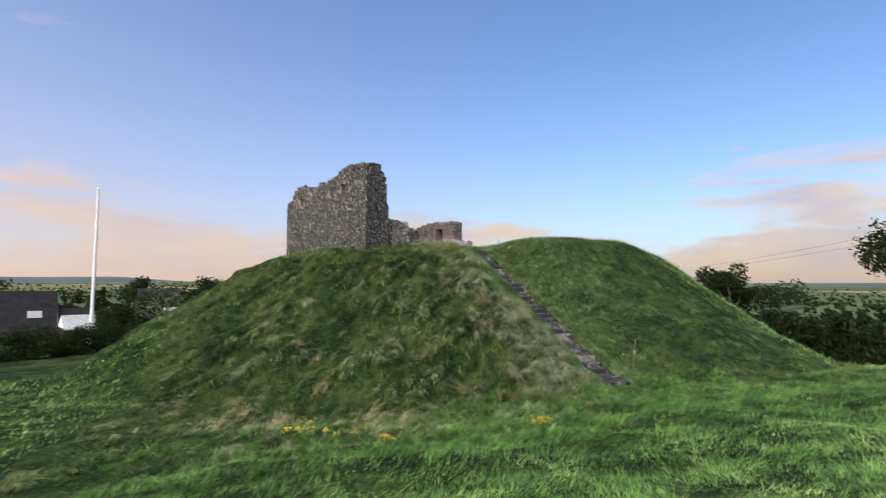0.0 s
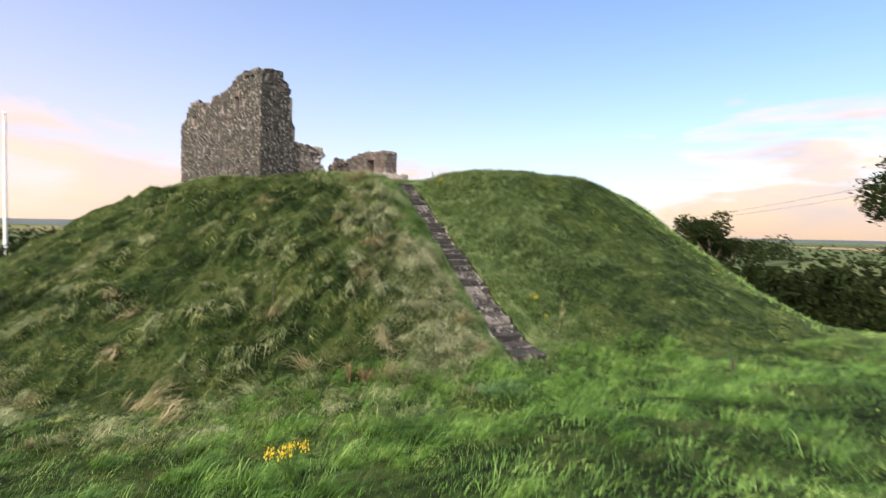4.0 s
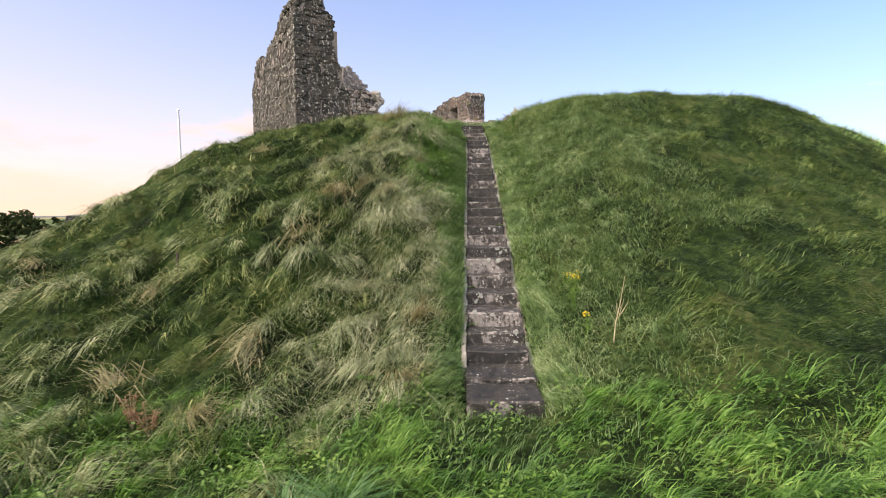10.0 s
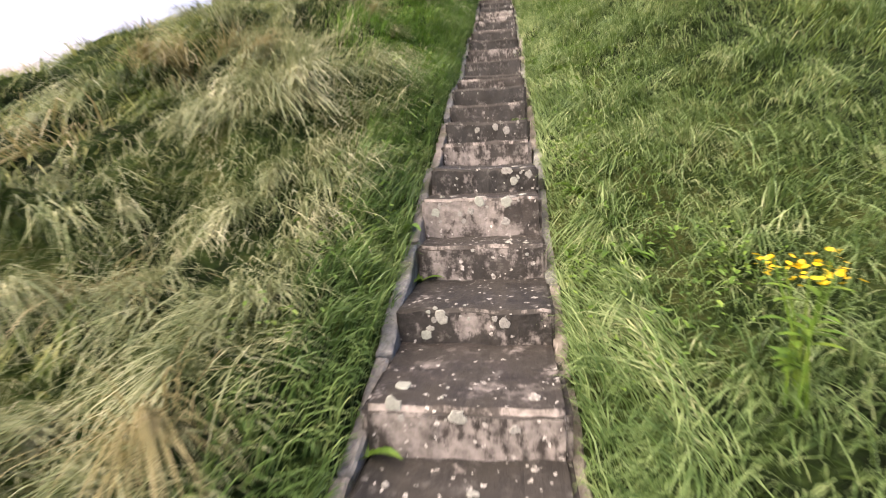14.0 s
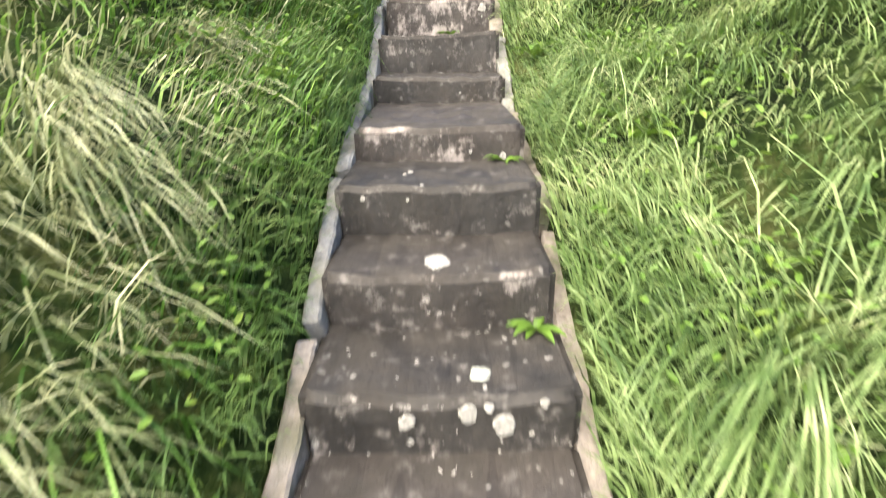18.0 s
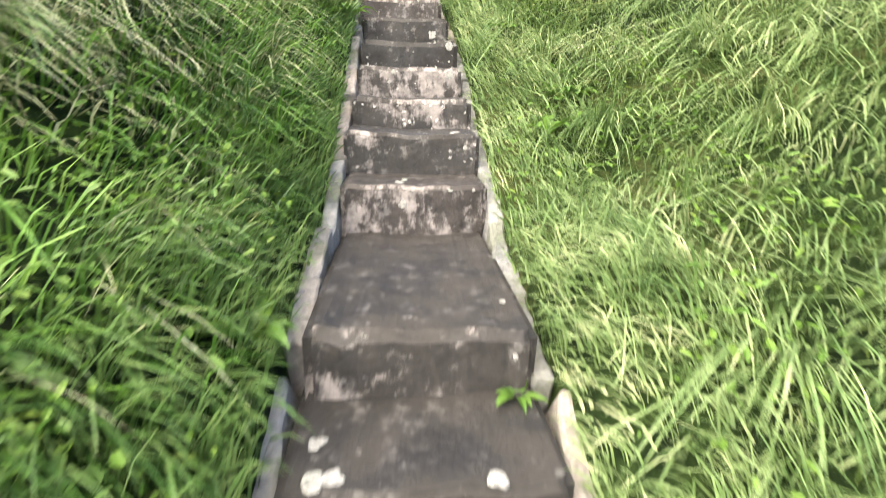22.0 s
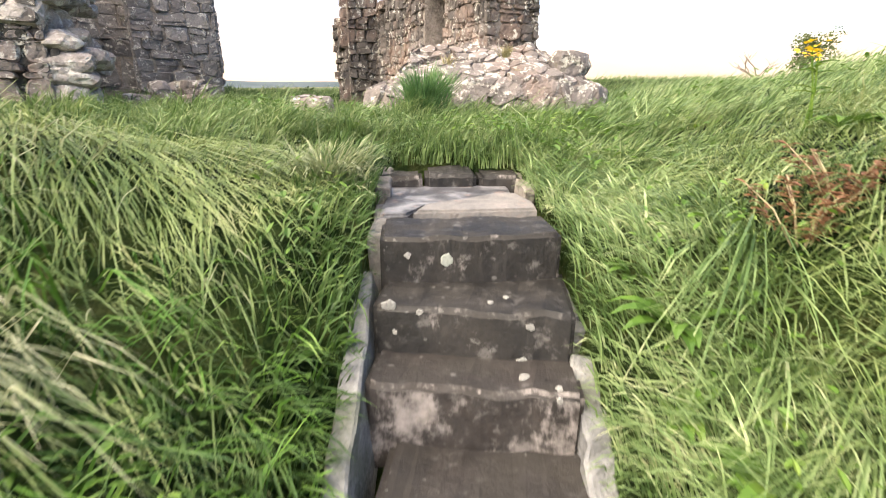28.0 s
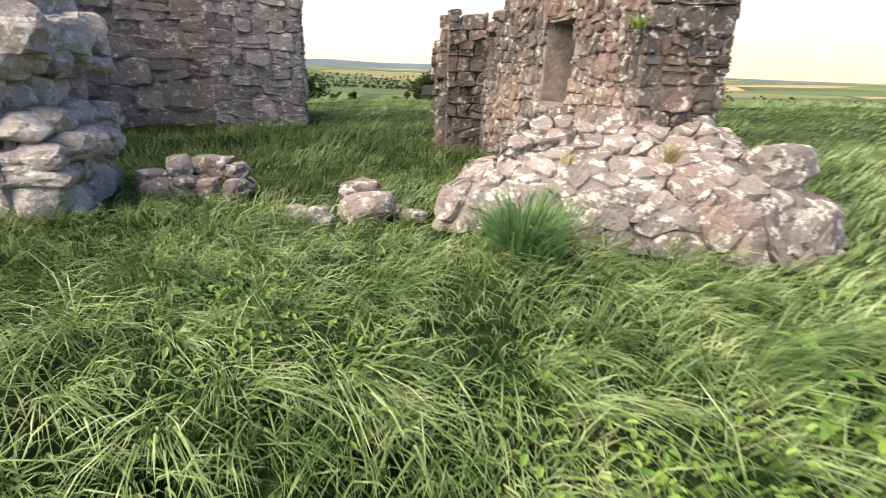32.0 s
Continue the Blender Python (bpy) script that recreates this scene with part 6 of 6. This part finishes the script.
# left bank: pale tussocks outside, greener grass beside the kerb
sow("bank_grass", (-0.95, -0.3, -1.2, 12.4), 4600, 0.22, 0.0095, 0.75, -0.1, M["grass_kerb"], "deep green leafy grass along the stair kerb", 0.5, 11, keep=lambda x, y: GR.uniform(0, 1, len(x)) < 1.5 - 2.2 * (-x - 0.45) + 0.5 * lumps(x, y, 0.5, 96))
sow("bank_grass", (-3.4, -1.6, -1.6, 11.6), 700, 0.3, 0.007, 1.1, -0.5, M["grass_bank"], "long windblown pale grass on the stair bank", 0.7, 21, keep=lambda x, y: GR.uniform(0, 1, len(x)) < 1.3 - 0.42 * (-x - 1.0))
tussocks("bank_tussock", (-4.6, -0.98, -0.9, 11.5), 6.0, 120, 0.36, 0.009, 1.0, "down", M["grass_bank"], "pale drooping grass tussocks over the stair bank", 31, lock=0.07, keep=lambda x, y: GR.uniform(0, 1, len(x)) < 1.1 - 0.36 * (-x - 1.0) + 0.4 * lumps(x, y, 0.9, 87) + 0.7 * (ribs(x, y) - 0.3) - ease(y, 7.5, 10.0) - 1.2 * np.exp(-(((y - 6.2) / 1.4) ** 2)) * ease(x, -2.2, -1.3), lay=0.5)
tussocks("dry_tussock", (-4.5, -1.05, -1.2, 10.5), 0.3, 160, 0.5, 0.008, 1.1, -0.7, M["grass_dry"], "straw-coloured dry grass tussocks on the bank", 32)
sow("bank_grass", (-3.2, -0.75, -1.2, 12.4), 1500, 0.25, 0.0085, 1.0, -0.5, M["grass_bank"], "long silvery grass leaning over the stair bank", 0.5, 24, keep=lambda x, y: GR.uniform(0, 1, len(x)) < 1.2 - 0.5 * (-x - 0.75) + 0.35 * lumps(x, y, 0.7, 88) + 0.7 * (ribs(x, y) - 0.3) - ease(y, 7.5, 10.5) - 1.2 * np.exp(-(((y - 6.2) / 1.4) ** 2)) * ease(x, -2.2, -1.3), lay=0.4)
tussocks("meadow_tussock", (-12, -1.6, -3.4, -0.6), 1.6, 75, 0.38, 0.0095, 1.0, "down", M["grass_drape"], "pale dewy tussocks at the mound foot", 45, fine=False, spread_r=0.13, lay=0.55)
sow("bank_grass", (-4.2, -0.72, 8.8, 12.1), 2300, 0.22, 0.0075, 1.75, -0.4, M["grass_combed_lit"], "thick grass combed flat at the stair head, brightened as if sky-lit", 0.5, 46, keep=lambda x, y: GR.uniform(0, 1, len(x)) < ease(-x + 0.5 * (y - 10.8), 0.8, 1.6) + 0.1, lay=0.75, lock=0.12, spread_w=0.35)
sow("bank_grass", (-2.3, -0.5, 1.6, 11.2), 1350, 0.27, 0.0095, 0.9, -0.3, M["grass_foot"], "dark green rank grass beside the stair", 0.5, 48, keep=lambda x, y: GR.uniform(0, 1, len(x)) < (0.35 + 0.65 * ease(y, 4.2, 5.2)) * ease(y, 11.2, 10.2) * ease(x, -2.3 + 1.1 * ease(y, 4.8, 3.6), -1.2 + 0.5 * ease(y, 4.8, 3.6)) + 0.03, lay=0.3, lock=0.1)
sow("bank_grass", (0.8, 3.6, 9.2, 12.6), 1500, 0.22, 0.0075, 1.5, -2.2, M["grass_combed_lit"], "thick grass at the stair head, brightened as if sky-lit", 0.5, 47)
# right bank: bright and combed flat
sow("bank_grass", (0.1, 0.9, -1.2, 12.5), 4300, 0.2, 0.0085, 0.95, 2.8, M["grass_lush"], "bright leafy grass along the stair kerb", 0.5, 12)
sow("bank_grass", (0.6, 5.6, -0.9, 11.6), 1900, 0.23, 0.008, 0.95, -2.1, M["grass_lush"], "bright long grass combed over by the wind beside the stair", 0.6, 22, keep=lambda x, y: GR.uniform(0, 1, len(x)) < 1.2 - (0.25 + 0.28 * ease(y, 4.0, 0.5)) * (x - 0.7) + 0.45 * lumps(x, y, 0.9, 86), lay=0.55)
tussocks("bank_tussock", (0.65, 5.4, 0.0, 11.4), 6.0, 90, 0.34, 0.008, 1.0, -2.2, M["grass_lush"], "bright green grass laid over by the wind", 33, radial=0.9, keep=lambda x, y: GR.uniform(0, 1, len(x)) < 1.15 - (0.25 + 0.28 * ease(y, 4.0, 0.5)) * (x - 0.7) + 0.3 * lumps(x, y, 1.1, 95), lay=0.55)
sow("summit_grass", (-4.6, 4.2, 11.6, 14.7), 1500, 0.2, 0.0078, 0.8, -0.5, M["grass_lush"], "thick lush grass on the mound top", 0.6, 13)
tussocks("summit_tussock", (-4.2, 4.0, 12.1, 14.6), 10.0, 90, 0.29, 0.0078, 0.9, -0.5, M["grass_lush"], "tufts of long grass before the ruin", 34, radial=0.7)
sow("summit_grass", (-6.0, 5.0, 14.7, 20.0), 700, 0.24, 0.011, 0.7, -0.5, M["grass_lush"], "grass growing inside the ruin", 0.8, 14, fine=False)
sow("summit_grass", (-12, 16, 10.4, 32.0), 260, 0.22, 0.016, 0.8, -0.4, M["grass_lush"], "open grass on the back of the mound", 1.2, 15, fine=None, keep=lambda x, y: ~((x > -6) & (x < 5) & (y < 20)))
# relief shading put into grass colour: shade-dark in hollows, straw-pale on ribs
sow("mound_grass", (-17, -1.2, -5.0, 15.5), 640, 0.14, 0.016, 1.0, -0.7, M["grass_slope"], "short grass in the mound side hollows, darkened for their shade", 0.9, 16, fine=None, lock=0.22, keep=lambda x, y: (x < -1.9 + 0.7 * lumps(x, y, 0.8, 89)) & (ribs(x, y) < 0.3), lay=0.55)
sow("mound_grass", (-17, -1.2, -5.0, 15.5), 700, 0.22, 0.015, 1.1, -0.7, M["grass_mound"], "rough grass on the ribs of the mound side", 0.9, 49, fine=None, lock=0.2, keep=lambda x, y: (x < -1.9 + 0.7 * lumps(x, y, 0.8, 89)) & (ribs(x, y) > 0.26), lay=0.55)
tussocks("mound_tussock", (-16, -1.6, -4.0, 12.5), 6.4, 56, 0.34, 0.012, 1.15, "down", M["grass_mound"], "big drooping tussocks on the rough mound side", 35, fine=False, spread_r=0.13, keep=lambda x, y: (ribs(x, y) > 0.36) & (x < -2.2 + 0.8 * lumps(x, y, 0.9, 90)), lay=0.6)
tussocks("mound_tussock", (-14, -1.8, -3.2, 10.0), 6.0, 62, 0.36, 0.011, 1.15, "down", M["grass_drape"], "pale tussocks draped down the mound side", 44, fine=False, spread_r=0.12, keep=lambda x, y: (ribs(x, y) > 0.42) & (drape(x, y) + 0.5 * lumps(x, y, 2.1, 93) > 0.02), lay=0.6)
tussocks("dry_tussock", (-14, -2.0, -3.0, 9.0), 0.16, 110, 0.5, 0.016, 1.2, "down", M["grass_dry"], "brown dry tussocks on the mound side", 36, fine=False, spread_r=0.16, lay=0.55)
sow("mound_grass", (0.7, 16.5, -5.0, 12.6), 1150, 0.17, 0.017, 1.1, -0.4, M["grass_slope"], "shorter green grass on the mound side", 0.9, 17, fine=None, lay=0.55, lock=0.2)
sow("summit_grass", (-1.3, 0.8, 12.4, 13.0), 3200, 0.22, 0.0085, 0.8, -1.0, M["grass_lush"], "grass hanging over the head of the stair", 0.4, 23)
tussocks("meadow_tussock", (-7.0, 4.5, -5.5, -0.6), 4.0, 95, 0.34, 0.0095, 0.95, -0.4, M["grass_foot"], "coarse tufts at the foot of the mound", 38, fine=False, spread_r=0.14, keep=lambda x, y: (np.abs(x) > 0.7) | (y < -1.6))
tussocks("meadow_tussock", (-14, 9, -8.0, -1.0), 0.8, 110, 0.32, 0.011, 0.95, -0.3, M["grass_foot"], "dewy meadow tufts below the mound", 37, fine=False, spread_r=0.14)
sow("meadow_grass", (-16, 11.0, -10.4, -0.5), 420, 0.17, 0.0085, 0.8, -0.2, M["grass_foot"], "damp meadow grass below the mound", 0.8, 18, fine=False, spread_w=1.1)
sow("meadow_grass", (-15, 3.5, -17.0, -8.0), 2100, 0.15, 0.0085, 1.0, 0.1, M["grass_field"], "damp meadow grass in the open field", 0.8, 19, fine=None, spread_w=1.1, lock=0.13)
sow("meadow_grass", (-36, 36.0, -17.0, 14.0), 45, 0.22, 0.03, 0.8, -0.2, M["grass_field"], "wide meadow round the mound", 1.2, 20, fine=False, keep=lambda x, y: (x < -16) | (x > 11))


tussocks("slope_tussock", (2.4, 14.0, -3.5, 11.5), 3.2, 50, 0.28, 0.012, 1.2, 0.2, M["grass_slope"], "low tufts combed across the greener mound side", 39, fine=False, spread_r=0.18, lay=0.6, keep=lambda x, y: lumps(x * 0.5, y, 0.8, 94) + 0.6 * ribs(x, y) > 0.25)
sow("crest_weed", (1.6, 15.0, 11.2, 13.4), 1.6, 0.5, 0.014, 0.25, -0.4, M["dead_stem"], "thin seed stalks along the mound crest", 0.6, 41, fine=False)
sow("crest_weed", (-12.0, -2.2, 9.0, 12.0), 1.0, 0.5, 0.014, 0.25, -0.4, M["dead_stem"], "thin seed stalks along the mound crest", 0.6, 42, fine=False)


sow("meadow_grass", (-2.6, 2.6, -3.4, -1.1), 900, 0.16, 0.01, 0.8, 1.2, M["grass_kerb"], "thick leafy grass at the foot of the stair", 0.4, 43, keep=lambda x, y: GR.uniform(0, 1, len(x)) < 1.15 - 0.75 * np.hypot(x * 0.75, y + 1.2) + 0.4 * lumps(x, y, 0.5, 92))


def clump(name, x, y, count, height, width, lean, wind, material, label, seed, z=None, radial=0.9, spread_r=0.1):
    """One tuft that stands out by itself."""
    g = np.random.default_rng(seed)
    a = g.uniform(0, 2 * np.pi, count)
    rr = np.abs(g.normal(0, spread_r, count))
    dx, dy = np.cos(wind) * 0.6 + radial * np.cos(a), np.sin(wind) * 0.6 + radial * np.sin(a)
    ob = blades(name, x + np.cos(a) * rr, y + np.sin(a) * rr, height * g.uniform(0.6, 1.15, count), width * g.uniform(0.6, 1.2, count), lean * g.uniform(0.3, 1.3, count), np.arctan2(dy, dx), material, label)
    if z is not None:
        ob.location.z = z - float(land(x, y))
    return tagged(ob, category="plant")


clump("rush_clump", -0.7, 14.3, 620, 0.58, 0.0105, 0.5, -0.9, M["rush"], "dark blue-green rush clump against the boulder footing", 1, spread_r=0.085)
clump("grass_clump", -0.83, 11.8, 380, 0.34, 0.008, 1.0, 0.0, M["grass_bank"], "pale fountain of grass beside the flagstones", 2)
clump("grass_clump", -1.33, -2.75, 420, 0.38, 0.01, 1.15, -0.9, M["rush"], "dark dewy tussock at the mound foot", 3, spread_r=0.15)
clump("grass_clump", -1.7, -2.75, 260, 0.3, 0.01, 1.0, -0.4, M["rush"], "dark dewy tussock at the mound foot", 4, spread_r=0.13)
clump("grass_tuft", 0.05, 14.98, 90, 0.2, 0.006, 0.8, 0.0, M["grass_dry"], "yellowish tuft growing between boulders", 5, z=5.92, spread_r=0.03)
clump("grass_tuft", -0.55, 14.95, 60, 0.14, 0.006, 0.8, 0.0, M["grass_dry"], "yellowish tuft growing between boulders", 6, z=5.85, spread_r=0.03)
clump("fern_tuft", -0.23, 15.62, 50, 0.14, 0.01, 1.0, -1.5, M["leaf_dock"], "small green fern rooted in the wall", 7, z=6.72, spread_r=0.02)


def herbs(name, box, patches, each_, size, material, label, seed):
    """Small rounded leaves in patches low in the grass."""
    g = np.random.default_rng(seed)
    cx, cy = g.uniform(box[0], box[1], patches), g.uniform(box[2], box[3], patches)
    x = np.repeat(cx, each_) + g.normal(0, 0.1, patches * each_)
    y = np.repeat(cy, each_) + g.normal(0, 0.13, patches * each_)
    ok = off_stair(x, y, 0.1)
    x, y = x[ok], y[ok]
    n_ = len(x)
    p = np.stack([x, y, land(x, y) + g.uniform(0.05, 0.2, n_)], -1)
    a = g.uniform(0, 2 * np.pi, n_)
    up_ = g.uniform(-0.3, 0.7, n_)
    d = np.stack([np.cos(a), np.sin(a), up_], -1)
    w = np.stack([-np.sin(a), np.cos(a), g.uniform(-0.4, 0.4, n_)], -1)
    s = (size * g.uniform(0.5, 1.3, n_))[:, None]
    fold = np.array([0, 0, 0.12]) * s
    verts = np.stack([p, p + d * s * 0.3 + w * s * 0.24 + fold, p + d * s * 0.75 + w * s * 0.22 + fold, p + d * s, p + d * s * 0.75 - w * s * 0.22 + fold, p + d * s * 0.3 - w * s * 0.24 + fold], 1).reshape(-1, 3)
    at0 = np.arange(n_)[:, None] * 6
    quads = np.concatenate([at0 + np.array([0, 1, 2, 3]), at0 + np.array([0, 3, 4, 5])])
    ob = new(name, from_arrays(name, verts, quads, np.zeros((0, 3), int), material))
    return tagged(ob, label, "plants", kind="stuff")


for x, y, s, seed in ((0.08, 6.14, 0.1, 91), (0.3, 3.93, 0.1, 92), (0.28, 6.87, 0.09, 93), (-0.36, 1.95, 0.13, 94), (0.28, 4.66, 0.08, 95), (-0.38, 0.75, 0.15, 96)):
    dock(x, y, s, seed, "small green weed rooted in a joint of the steps", z=float(np.interp(y, STEP_Y, [0.015] + STEP_Z[:-1])), lean_up=0.7)
herbs("low_herbs", (0.45, 1.25, 0.8, 11.4), 80, 36, 0.036, M["leaf_dock"], "low patches of clover and dock leaves beside the stair", 71)
herbs("low_herbs", (-1.3, -0.45, 4.6, 7.8), 40, 40, 0.04, M["leaf_dock"], "nettles and dock leaves low beside the stair", 76)
herbs("low_herbs", (-0.95, -0.45, 0.8, 11.4), 45, 30, 0.036, M["leaf_dock"], "low patches of nettle and dock leaves beside the stair", 72)
herbs("low_herbs", (-1.9, 0.4, 12.5, 13.3), 24, 44, 0.034, M["leaf_dock"], "dark clover-like leaves low in the summit grass", 75)
herbs("low_herbs", (0.3, 3.0, 12.1, 14.2), 16, 30, 0.045, M["leaf_dock"], "low leafy patches in the summit grass", 73)
herbs("low_herbs", (-6.0, 4.0, -4.0, -0.9), 110, 36, 0.05, M["leaf_dock"], "low leafy patches at the mound foot", 74)
